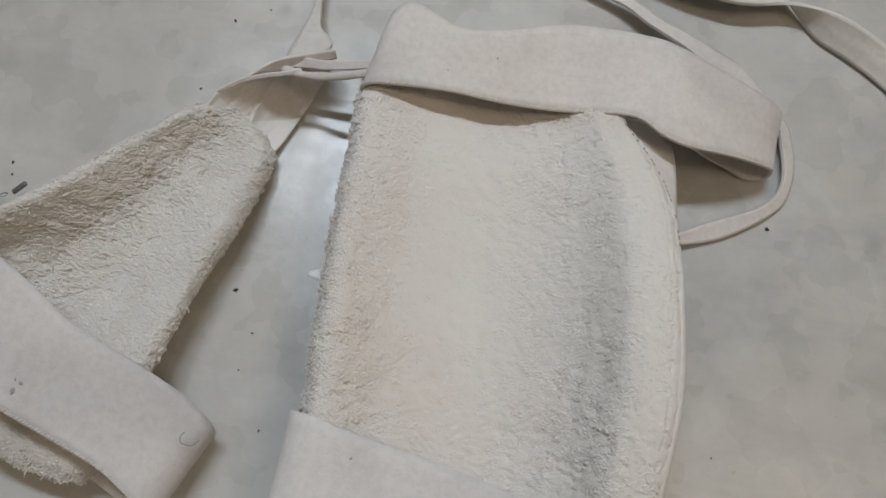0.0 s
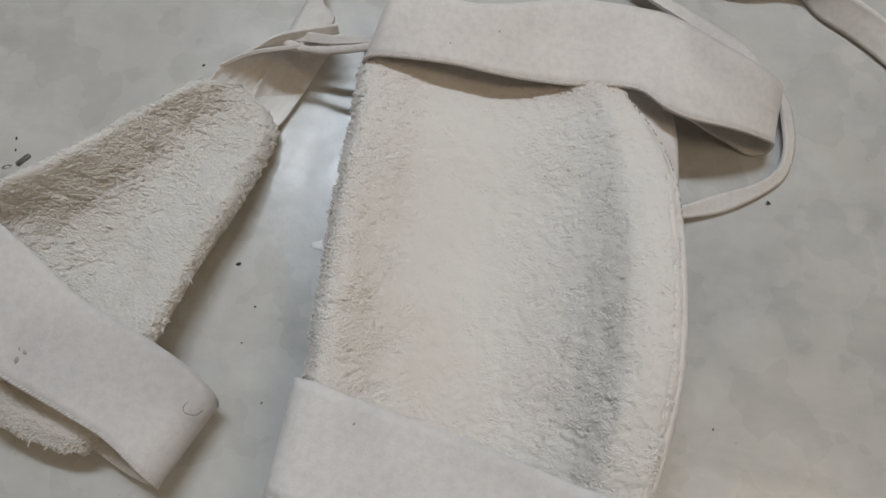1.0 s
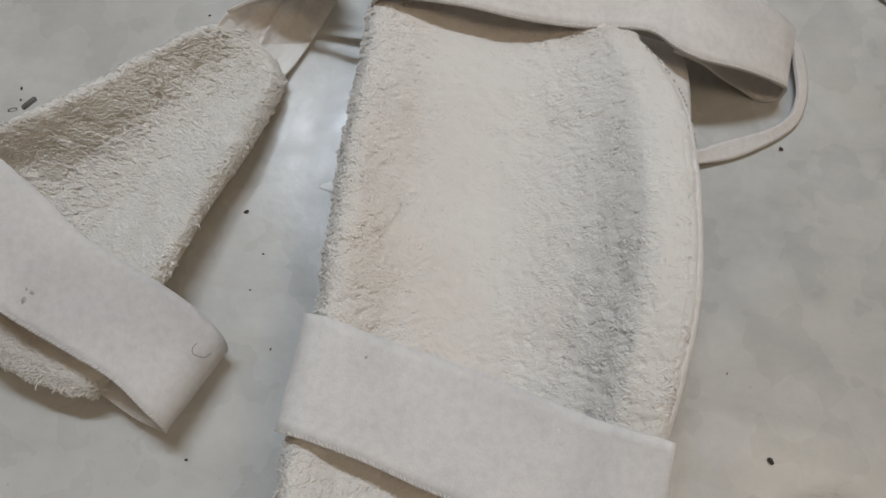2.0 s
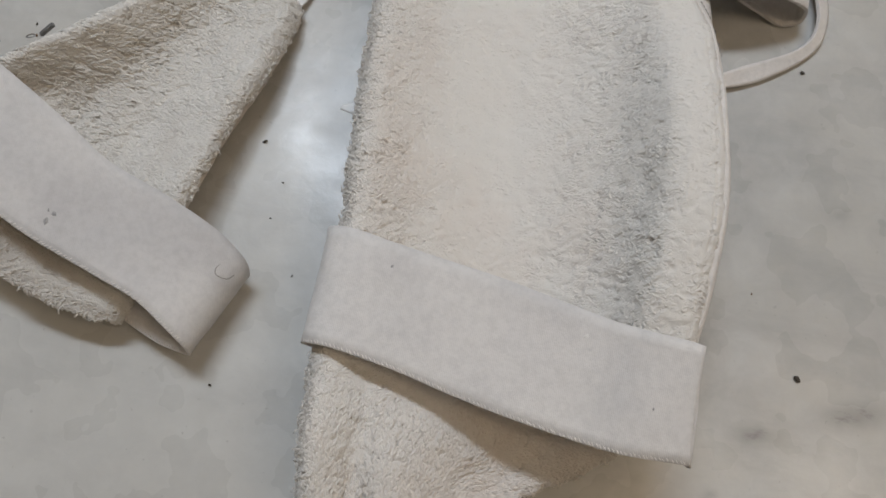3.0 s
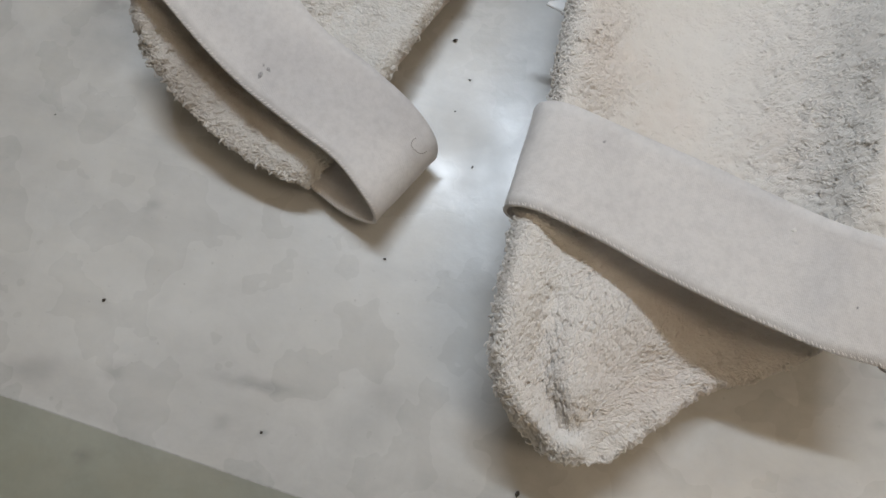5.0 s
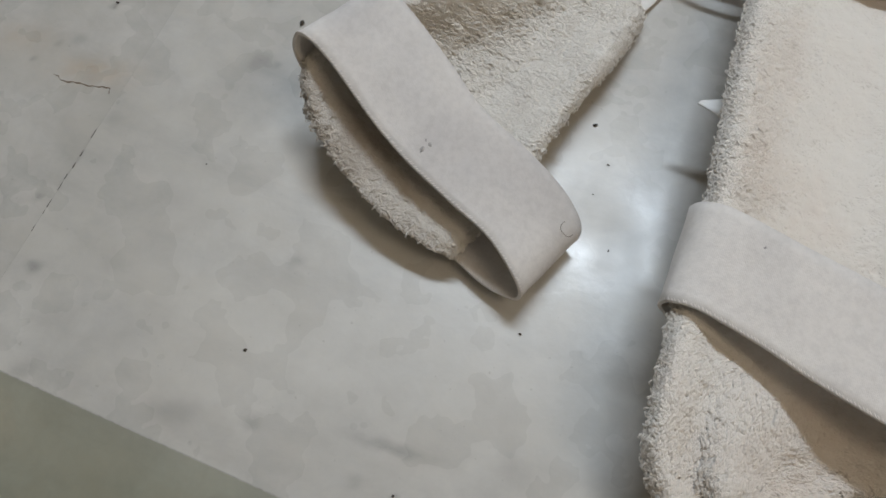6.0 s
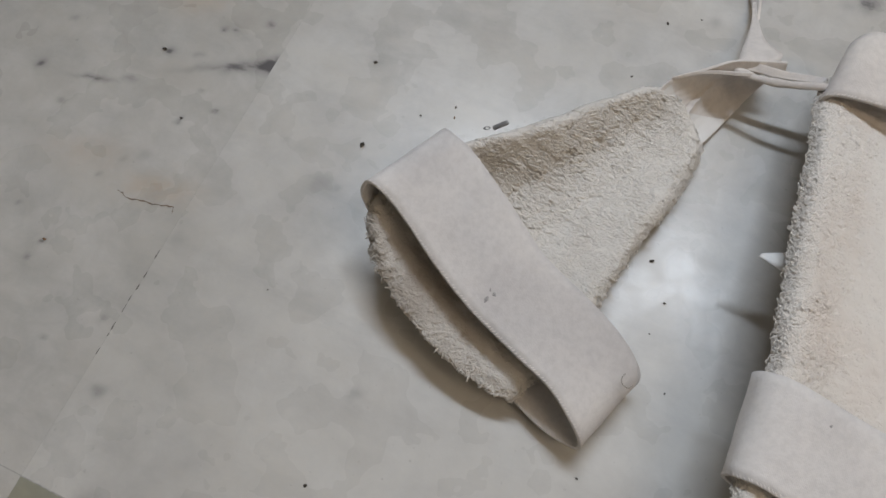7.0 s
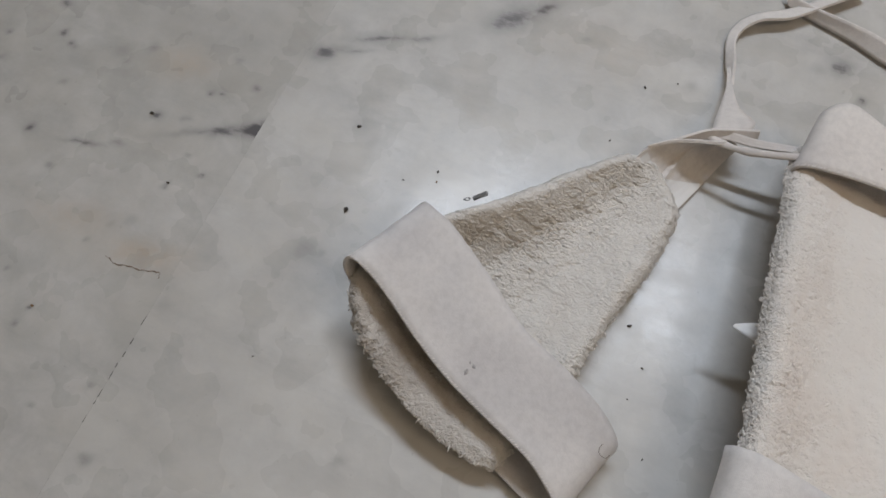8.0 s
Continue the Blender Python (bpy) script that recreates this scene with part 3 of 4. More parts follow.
wall("wall_north", (X0 - 0.1, Y1, 0), (X1 + 0.1, Y1 + 0.1, TOP))
wall("wall_south", (X0 - 0.1, Y0 - 0.1, 0), (X1 + 0.1, Y0, TOP))
wall("wall_east", (X1, Y0, 0), (X1 + 0.1, Y1, TOP))
wall("wall_west", (X0 - 0.1, Y0, 0), (X0, Y1, TOP))
tagged(new("ceiling", box_mesh("ceiling", (X0 - 0.1, Y0 - 0.1, TOP), (X1 + 0.1, Y1 + 0.1, TOP + 0.1), CEILING)), "plain white painted ceiling", "ceiling", "", "structure")

tube_light = thing("tube_light", (TUBE[0], Y1, TUBE[2]), "white tube light fixed high on the plastered wall", "lamp")
for nm, lo, hi, mt in (("batten", (-0.62, -0.05, -0.03), (0.62, 0.0, 0.03), FIXTURE), ("holder", (-0.62, -0.19, -0.02), (-0.59, -0.05, 0.02), FIXTURE),
                       ("holder", (0.59, -0.19, -0.02), (0.62, -0.05, 0.02), FIXTURE), ("tube", (-0.59, -0.183, -0.013), (0.59, -0.157, 0.013), GLOW)):
    part(nm, box_mesh(nm, lo, hi, mt, 0.004), tube_light)

panel = thing("ceiling_light", PANEL, "long warm white light panel on the ceiling", "lamp")
part("frame", box_mesh("frame", (-0.30, -0.60, -0.035), (0.30, 0.60, 0.0), FIXTURE, 0.004), panel)
part("diffuser", box_mesh("diffuser", (-0.285, -0.585, -0.042), (0.285, 0.585, -0.0355), WARM_GLOW, 0.002), panel)

# ---- large thigh pad ----
A_LEFT = [(-0.016, -0.071, 0.042), (-0.034, -0.061, 0.054), (-0.045, -0.046, 0.061), (-0.0485, -0.027, 0.066), (-0.050, -0.009, 0.067),
          (-0.052, 0.010, 0.065), (-0.053, 0.038, 0.064), (-0.053, 0.065, 0.063), (-0.056, 0.101, 0.062), (-0.060, 0.147, 0.058),
          (-0.062, 0.174, 0.055), (-0.063, 0.200, 0.052), (-0.066, 0.229, 0.047), (-0.062, 0.252, 0.042), (-0.050, 0.262, 0.038)]
A_RIGHT = [(0.010, -0.069, 0.038), (0.019, -0.057, 0.034), (0.0305, -0.044, 0.029), (0.0448, -0.0262, 0.022), (0.068, -0.012, 0.027),
           (0.085, 0.004, 0.042), (0.097, 0.030, 0.061), (0.101, 0.064, 0.073), (0.1025, 0.102, 0.080), (0.099, 0.145, 0.078),
           (0.095, 0.182, 0.067), (0.090, 0.203, 0.059), (0.081, 0.224, 0.050), (0.068, 0.243, 0.040), (0.045, 0.256, 0.035)]
A_PROFILE = [(0, 0), (0.06, 0.04), (0.2, 0.5), (0.35, 0.85), (0.45, 0.98), (0.55, 0.95), (0.62, 0.86), (0.68, 0.74), (0.74, 0.56), (0.79, 0.32), (0.825, 0.10), (0.85, -0.02), (0.89, -0.05), (1, 0)]
A_FOOT = [(0, 0), (0.3, 0.30), (0.45, 0.5), (0.68, 0.8), (0.80, 0.62), (0.90, 0.2), (0.96, 0), (1, 0)]
A_CROWN = [0.002, 0.005, 0.008, 0.007, 0.003, 0.001] + [0.0] * 9
A_SAG = [0.0, 0.0, 0.002, 0.006, 0.014, 0.021, 0.030, 0.034, 0.036, 0.034, 0.026, 0.020, 0.016, 0.014, 0.012]
# stains, plus painted warm light at left and brown shade under the bands
A_STAIN_SHADE = [(-0.040, 0.115, 0.080, 0.011, 95, 0.26), (-0.036, 0.17, 0.03, 0.010, 95, 0.28), (0.015, -0.030, 0.050, 0.024, 20, 0.45), (0.035, 0.000, 0.055, 0.018, -12, 0.45), (0.0, 0.238, 0.07, 0.013, 0, 0.55)]
pad = thing("thigh_pad", (0.02, 0.1, 0), "worn off-white towelling thigh pad lying open on marble floor", "thigh pad")
pad.location = (0, 0, 0)


def large_zones(u, v, edge):
    """Felted flat in the middle, creased on the right slope and the left strip, shaggy at the foot and the rim."""
    foot = np.clip((0.37 - v) / 0.06, 0, 1)
    left = np.clip((0.26 - u) / 0.12, 0, 1) * (1 - foot)
    slope = np.clip((u - 0.48) / 0.14, 0, 1) * np.clip((0.90 - u) / 0.06, 0, 1) * (1 - foot)
    low = np.clip((0.62 - v) / 0.14, 0, 1) * (1 - foot)
    furrow = foot * np.exp(-((u - 0.28) / 0.11) ** 2)
    tucked = foot * np.clip((u - 0.5) / 0.15, 0, 1)
    head = np.clip((v - 0.88) / 0.04, 0, 1) * np.clip((u - 0.08) / 0.05, 0, 1)
    trim = edge * np.where(u > 0.5, 0.12, 1.0)
    dense = 0.22 + 4.0 * trim + 1.5 * foot + 0.5 * left + 0.35 * slope + 1.0 * head
    loose = 0.06 + 0.85 * trim + 0.42 * foot + 0.20 * left + 0.12 * slope + 0.30 * head + 0.15 * tucked
    lay = 1.45 * foot * np.clip((0.75 - u) / 0.2, 0, 1) + 0.05
    spread = 0.55 + 0.9 * edge + 0.2 * left - 0.18 * foot
    deep = 0.20 + 0.42 * slope + 0.45 * left + 0.25 * low + 0.35 * foot + 1.5 * furrow + 0.15 * (u > 0.88) + 0.5 * head + 0.6 * tucked
    return dense, loose, lay, spread, deep


Pad(A_LEFT, A_RIGHT, A_SAG, A_PROFILE, 0.003, 0.007, 0.011, A_FOOT, A_CROWN).build(pad, TERRY, 2.0, large_zones, 62000, 0.034, A_STAIN_SHADE)


ob_grid = {}


def strap(parent, edge_a, edge_b, material, label, seed, steps=120, bow=0.0, sewn=True, name="strap", across=11, wave=0.0006, thick=0.0014):
    me, p, n = ribbon(name, edge_a, edge_b, material, steps, across, thick, bow, wave, seed)
    ob = part(name, me, parent, label)
    if sewn:
        part("stitching", overlock("stitching", p, n, 0, 1), ob, "fine overlocked edge")
    ob_grid[ob.name] = (p, n)
    return ob


def fleck(band_ob, at, size, material, label, long=1.6, turn=0.0):
    """A fleck lying on a band, at its place nearest to at."""
    p, n = ob_grid[band_ob.name]
    d = np.linalg.norm(p - np.array(at), axis=2)
    i, j = np.unravel_index(np.argmin(d), d.shape)
    z = Vector(n[i, j]) * (1 if n[i, j][2] > 0 else -1)
    bm = bmesh.new()
    bmesh.ops.create_icosphere(bm, subdivisions=1, radius=size)
    pick = random.Random(round(at[0] * 1e4))
    for v in bm.verts:
        v.co = Vector((v.co.x * long * pick.uniform(0.6, 1.3), v.co.y * pick.uniform(0.5, 1.2), v.co.z * 0.3))
    me = bpy.data.meshes.new("fleck")
    bm.to_mesh(me)
    bm.free()
    me.materials.append(material)
    ob = part("fleck", me, band_ob, label)
    ob.matrix_local = Matrix.Translation(Vector(at) * 0 + Vector(p[i, j]) + z * 0.0008) @ z.to_track_quat("Z", "Y").to_matrix().to_4x4() @ pose(0, 0, 0, 0, 0, turn)
    return ob


# the band round the lower half, taut over the hollow and folded under at both ends
low_edge = [(-0.005, 0.006, 0.004), (0.035, 0.012, 0.008), (0.070, 0.011, 0.026), (0.090, 0.004, 0.047), (0.1015, -0.005, 0.0545), (0.1020, -0.005, 0.0560), (0.098, -0.005, 0.0585), (0.074, -0.0055, 0.0615),
            (0.051, -0.003, 0.0635), (0.028, 0.0005, 0.0650), (0.005, 0.005, 0.0665), (-0.019, 0.0105, 0.0685), (-0.043, 0.0145, 0.0700),
            (-0.054, 0.0155, 0.0675), (-0.0590, 0.0160, 0.0610), (-0.057, 0.016, 0.050), (-0.035, 0.014, 0.036)]
top_edge = [(-0.005, 0.055, 0.004), (0.035, 0.048, 0.008), (0.070, 0.044, 0.030), (0.088, 0.043, 0.055), (0.0990, 0.0400, 0.0660), (0.0998, 0.0405, 0.0690), (0.0960, 0.0415, 0.0720), (0.068, 0.0445, 0.0700),
            (0.044, 0.0495, 0.0685), (0.020, 0.0545, 0.0685), (-0.004, 0.0580, 0.0700), (-0.028, 0.0615, 0.0715), (-0.046, 0.0650, 0.0705),
            (-0.055, 0.0660, 0.0660), (-0.0590, 0.0665, 0.0590), (-0.057, 0.066, 0.050), (-0.035, 0.062, 0.036)]
low_band = strap(pad, low_edge, top_edge, ELASTIC, "wide white elastic band round the lower half", 1.0, 150)



def stain_band(ob, spots):
    """Washed-in grey stains on a band."""
    co = np.array([v.co[:] for v in ob.data.vertices])
    layer = ob.data.attributes.new("stain_shade", "FLOAT", "POINT")
    layer.data.foreach_set("value", blots(co[:, 0], co[:, 1], spots).astype(np.float32))


stain_band(low_band, [(0.070, 0.018, 0.034, 0.011, 82, 0.38), (-0.020, 0.035, 0.010, 0.012, 20, 0.15)])

# the band across the head, running on past the pad to a loop lying on the floor
head_low = [(-0.040, 0.228, 0.020), (-0.060, 0.230, 0.030), (-0.0665, 0.231, 0.042), (-0.063, 0.232, 0.0495), (-0.049, 0.233, 0.0520), (-0.020, 0.235, 0.0505),
            (0.009, 0.236, 0.0455), (0.039, 0.240, 0.0400), (0.072, 0.2425, 0.0425), (0.0885, 0.2340, 0.0440), (0.1015, 0.2315, 0.0415), (0.1220, 0.2330, 0.0360),
            (0.1390, 0.2355, 0.0275), (0.1490, 0.2370, 0.0210), (0.1540, 0.2385, 0.0140), (0.1540, 0.2380, 0.0060), (0.1500, 0.2370, 0.0030), (0.1440, 0.2370, 0.0020),
            (0.1325, 0.2395, 0.0065), (0.1190, 0.2405, 0.0140), (0.1070, 0.2400, 0.0240), (0.0900, 0.2400, 0.0320)]
head_top = [(-0.036, 0.272, 0.020), (-0.052, 0.277, 0.030), (-0.0600, 0.272, 0.042), (-0.0570, 0.277, 0.0500), (-0.046, 0.280, 0.0530), (-0.022, 0.270, 0.0535),
            (0.002, 0.275, 0.0500), (0.036, 0.288, 0.0440), (0.077, 0.2885, 0.0440), (0.0935, 0.2845, 0.0440), (0.1080, 0.2805, 0.0410), (0.1275, 0.2760, 0.0355),
            (0.1440, 0.2730, 0.0290), (0.1525, 0.2725, 0.0215), (0.1570, 0.2730, 0.0125), (0.1565, 0.2720, 0.0060), (0.1525, 0.2715, 0.0030), (0.1465, 0.2720, 0.0020),
            (0.1350, 0.2750, 0.0050), (0.1220, 0.2790, 0.0110), (0.1120, 0.2810, 0.0180), (0.0950, 0.2840, 0.0240)]
head_band = strap(pad, head_low, head_top, ELASTIC_CREAM, "wide cream elastic band across the head", 5.0, 160)

for band_ob, at, size, mat, turn in ((head_band, (-0.0009, 0.2604, 0.0470), 0.0006, GREY_MARK, 20), (head_band, (-0.0225, 0.2468, 0.0510), 0.0005, GREY_MARK, 60), (head_band, (0.091, 0.281, 0.034), 0.0010, PALE_MARK, 0),
                                     (low_band, (0.055, 0.037, 0.066), 0.0010, PALE_MARK, 30), (low_band, (-0.0284, 0.0518, 0.0700), 0.0006, GREY_MARK, 40), (low_band, (0.083, 0.011, 0.067), 0.0005, GREY_MARK, 80)):
    fleck(band_ob, at, size, mat, "", 1.4, turn)

# cloth tongue beside the head and a white paper label under the rim
me, p, n = ribbon("side_tongue", [(0.066, 0.250, 0.026), (0.080, 0.230, 0.034), (0.092, 0.205, 0.042), (0.098, 0.185, 0.048)],
                  [(0.095, 0.252, 0.018), (0.099, 0.234, 0.024), (0.1005, 0.212, 0.032), (0.1005, 0.190, 0.040)], ELASTIC_CREAM, 24, 6)
part("side_tongue", me, pad, "smooth cream cloth edge")
me, p, n = ribbon("paper_label", [(-0.050, 0.140, 0.044), (-0.061, 0.1370, 0.0415), (-0.0703, 0.1325, 0.0415)],
                  [(-0.050, 0.125, 0.044), (-0.059, 0.1275, 0.0415), (-0.0711, 0.1305, 0.0415)], LABEL_LIT_CLOTH, 10, 4, 0.0004, 0, 0)
part("paper_label", me, pad, "small white label poking from under the rim")

# smooth cloth binding that shows outside the towelling along the far side
for first, last, out in ((6, 13, (0.0007, 0.0, -0.0075)), (1, 7, (0.0006, -0.0008, -0.0042))):
    rim_line = np.array(A_RIGHT[first:last])
    me, p, n = ribbon("edge_binding", rim_line + (-0.0015, 0.0, -0.0030), rim_line + out, ELASTIC_CREAM, 90, 4, 0.0012, 0.0012, 0.0003, 4.0)
    part("edge_binding", me, pad, "smooth cream cloth edge outside the towelling")

# dark seam stitches along the upper edge of the face
seam = spline([(0.070, 0.236, 0.0425), (0.079, 0.220, 0.0525), (0.087, 0.203, 0.0610), (0.0925, 0.185, 0.0685), (0.096, 0.165, 0.0745)], np.linspace(0, 1, 40))
sn = np.tile([0.3, 0.0, 0.95], (40, 1))
part("seam", stitches("seam", seam[:, None], sn[:, None], 0, DARK_STITCH, 0.0030, 0.0022, 0.0003, 0.0006, 0.4), pad, "dark seam thread")

# ---- small thigh pad ----
B_LEFT = [(-0.252, 0.051, 0.045), (-0.262, 0.070, 0.056), (-0.255, 0.098, 0.060), (-0.238, 0.119, 0.059), (-0.216, 0.142, 0.054),
          (-0.199, 0.161, 0.048), (-0.181, 0.184, 0.042), (-0.165, 0.203, 0.037), (-0.156, 0.212, 0.033), (-0.149, 0.217, 0.028), (-0.142, 0.2185, 0.024)]
B_RIGHT = [(-0.160, 0.0155, 0.021), (-0.148, 0.045, 0.029), (-0.139, 0.075, 0.033), (-0.132, 0.109, 0.030), (-0.1265, 0.130, 0.0275),
           (-0.121, 0.148, 0.025), (-0.117, 0.170, 0.020), (-0.1145, 0.187, 0.016), (-0.1145, 0.199, 0.013), (-0.121, 0.210, 0.013), (-0.130, 0.216, 0.017)]
B_PROFILE = [(0, 0), (0.09, 0.06), (0.19, 0.45), (0.30, 0.90), (0.4, 1.0), (0.6, 0.8), (0.8, 0.35), (0.92, 0.05), (1, 0)]
B_SAG = [0.003, 0.013, 0.026, 0.026, 0.022, 0.018, 0.014, 0.010, 0.006, 0.002, 0.0]
# shade under the band and in the hollow, put into the towelling's colour
B_SHADE = [(-0.222, 0.048, 0.050, 0.022, -25, 1.0), (-0.200, 0.125, 0.05, 0.022, 45, 0.12)]
small = thing("small_thigh_pad", (0, 0, 0), "worn cream towelling inner thigh pad tied to the large pad", "thigh pad")
B_FOOT = [(0, 0), (0.06, 0.15), (0.16, 0.75), (0.30, 1.0), (0.6, 0.9), (0.85, 0.4), (1, 0)]


def small_zones(u, v, edge):
    """Distinct loops all over, laid across the pad, flatter along the upper rim and shaggy at the open foot."""
    foot = np.clip((0.24 - v) / 0.08, 0, 1)
    flat = np.clip((0.24 - u) / 0.12, 0, 1) * (1 - foot)
    felted = np.clip((u - 0.45) / 0.25, 0, 1) * (1 - foot) * (1 - edge)
    dense = 1.0 + 2.2 * edge * (1 - 0.5 * flat) + 0.9 * foot
    loose = 0.52 + 0.30 * edge * (1 - 0.7 * flat) + 0.05 * foot - 0.28 * flat - 0.20 * felted
    lay = 0.0 * u - 0.12
    spread = 0.42 + 0.6 * edge + 0.3 * foot
    deep = 0.75 + 0.4 * foot - 0.2 * flat - 0.25 * felted + 0.4 * np.exp(-((u - 0.36) / 0.14) ** 2) * (1 - foot)
    return dense, loose, lay, spread, deep


Pad(B_LEFT, B_RIGHT, B_SAG, B_PROFILE, 0.009, 0.007, 0.0, B_FOOT).build(small, TERRY_B, 7.0, small_zones, 34000, 0.022, B_SHADE, 110, 70, (400, 230), 0.0034)

b_top = [(-0.190, 0.085, 0.003), (-0.233, 0.108, 0.020), (-0.248, 0.121, 0.046), (-0.2445, 0.1235, 0.0610), (-0.236, 0.1205, 0.0645), (-0.224, 0.1165, 0.0620), (-0.194, 0.0995, 0.0525),
         (-0.171, 0.0850, 0.0460), (-0.143, 0.0750, 0.0390), (-0.119, 0.0650, 0.0310), (-0.106, 0.0560, 0.0230), (-0.1035, 0.0500, 0.0140), (-0.109, 0.0500, 0.0060),
         (-0.125, 0.0530, 0.0040), (-0.150, 0.0600, 0.0050)]
b_low = [(-0.200, 0.045, 0.003), (-0.244, 0.064, 0.016), (-0.267, 0.0728, 0.050), (-0.2665, 0.0765, 0.0680), (-0.259, 0.0755, 0.0720), (-0.244, 0.0695, 0.0670), (-0.219, 0.0550, 0.0565),
         (-0.195, 0.0430, 0.0490), (-0.166, 0.0325, 0.0420), (-0.144, 0.0245, 0.0380), (-0.127, 0.0135, 0.0330), (-0.1195, 0.0070, 0.0240), (-0.124, 0.0065, 0.0150),
         (-0.141, 0.0100, 0.0100), (-0.165, 0.0200, 0.0100)]
b_band = strap(small, b_low, b_top, ELASTIC_GREY, "wide white elastic band sprung into a loop", 9.0, 150)

stain_band(b_band, [(-0.216, 0.088, 0.030, 0.018, -38, 0.34), (-0.165, 0.05, 0.020, 0.012, 30, 0.14)])
for at, size, turn in (((-0.188, 0.055, 0.048), 0.0010, 70), ((-0.1875, 0.0515, 0.047), 0.0012, 10), ((-0.1895, 0.0575, 0.048), 0.0006, 30)):
    fleck(b_band, at, size, GREY_MARK, "", 1.5, turn)

# a loose thread on the band
curve = bpy.data.curves.new("loose_thread", "CURVE")
curve.dimensions, curve.bevel_depth, curve.bevel_resolution = "3D", 0.00020, 1
sp = curve.splines.new("POLY")
tp = spline([(-0.1118, 0.0480, 0.0328), (-0.1128, 0.0455, 0.0338), (-0.1120, 0.0428, 0.0328), (-0.1080, 0.0425, 0.0290), (-0.1060, 0.0455, 0.0265)], np.linspace(0, 1, 16))
sp.points.add(15)
for pt, q in zip(sp.points, tp):
    pt.co = (*q, 1)
curve.materials.append(DARK_STITCH)
part("loose_thread", curve, b_band, "loose dark grey thread")

# cloth tab at the head, one hollow panel with a crease, drawn into the knot
TAB_TOP = [(-0.1500, 0.2130, 0.0280), (-0.1450, 0.2225, 0.0300), (-0.1345, 0.2300, 0.0315), (-0.1240, 0.2345, 0.0325), (-0.1120, 0.2380, 0.0330), (-0.1040, 0.2410, 0.0330)]
TAB_LOW = [(-0.1170, 0.1990, 0.0060), (-0.1125, 0.2090, 0.0030), (-0.1075, 0.2225, 0.0030), (-0.1018, 0.2380, 0.0050), (-0.0968, 0.2490, 0.0090), (-0.0930, 0.2540, 0.0150)]


def tab_crease(s, w):
    """A flap edge that runs up from the seam and dies away."""
    off = (w - 0.56) + 0.62 * (s - 0.12)
    fade = np.clip((s - 0.10) / 0.04, 0, 1) * np.clip((0.62 - s) / 0.30, 0, 1)
    return fade * np.where(off > 0, 0.0034 * np.exp(-off / 0.12), -0.0012 * np.exp(off / 0.05))


me, p, n = ribbon("end_tab", TAB_TOP, TAB_LOW, ELASTIC_CREAM, 60, 60, 0.0012, -0.0045, 0.0005, 3.3, tab_crease)
end_tab = part("end_tab", me, small, "cream cloth tab creased and drawn into the knot")
# lit cloth as a white sheet along the seam, widening into the low corner
lit_sheet = []
for w in np.linspace(0.06, 0.985, 40):
    wide_end = 0.17 + 0.30 * max(0.0, (w - 0.52) / 0.48) ** 0.8
    for k in np.linspace(0.04, wide_end, 8):
        i, j = min(int(k * 59), 58), min(int(w * 59), 58)
        fi, fj = k * 59 - i, w * 59 - j
        q = (p[i, j] * (1 - fi) + p[i + 1, j] * fi) * (1 - fj) + (p[i, j + 1] * (1 - fi) + p[i + 1, j + 1] * fi) * fj
        lit_sheet.append(q + n[i, j] * 0.0013)
lit_sheet = np.array(lit_sheet).reshape(40, 8, 3)
lit_sheet_low = lit_sheet - np.array([0, 0, 0.0005])
part("end_lit_sheet", mesh_of("end_lit_sheet", np.vstack([lit_sheet.reshape(-1, 3), lit_sheet_low.reshape(-1, 3)]), grid_faces(40, 8) + grid_faces(40, 8, 320, True), LABEL_LIT_CLOTH), end_tab, "white sheet standing in for lit cloth along the seam")
hem = np.array(TAB_TOP[1:])
swell = np.array([(0.0002, -0.0004, 0.0006), (0.0004, -0.0012, 0.0016), (0.0005, -0.0018, 0.0026), (0.0005, -0.0020, 0.0030), (0.0004, -0.0016, 0.0026)])
me, p, n = ribbon("hem", hem + (-0.0002, 0.0004, 0.0002), hem + swell, ELASTIC_CREAM, 40, 5, 0.0012, 0.0005, 0.0002, 1.1)
part("hem", me, end_tab, "pale turned-over hem of the tab")

# dull metal end hook and ring beside the upper rim
hook = part("end_hook", box_mesh("end_hook", (-0.0045, -0.0012, -0.001), (0.0045, 0.0012, 0.001), METAL, 0.0004), small, "dull grey metal hook")
hook.matrix_local = pose(-0.2213, 0.1465, 0.0455, 0, -20, 38)
bm = bmesh.new()
for i in range(10):
    a0 = i / 10 * 2 * math.pi
    for j in range(5):
        a1 = j / 5 * 2 * math.pi
        rr = 0.0015 + 0.0005 * math.cos(a1)
        bm.verts.new((rr * math.cos(a0), rr * math.sin(a0), 0.0005 * math.sin(a1)))
bm.verts.ensure_lookup_table()
for i in range(10):
    for j in range(5):
        bm.faces.new([bm.verts[i * 5 + j], bm.verts[(i + 1) % 10 * 5 + j], bm.verts[(i + 1) % 10 * 5 + (j + 1) % 5], bm.verts[i * 5 + (j + 1) % 5]])
ring_me = bpy.data.meshes.new("hook_ring")
bm.to_mesh(ring_me)
bm.free()
ring_me.materials.append(METAL)
ring = part("hook_ring", ring_me, small, "small metal ring")
ring.matrix_local = pose(-0.2270, 0.1410, 0.0472, 25, 20, 40) @ Matrix.Diagonal((1.2, 0.5, 1.0, 1.0))

# ---- narrow ties ----
tie = thing("tie_strap", (0, 0, 0), "narrow cream elastic tie knotted between both pads", "strap")


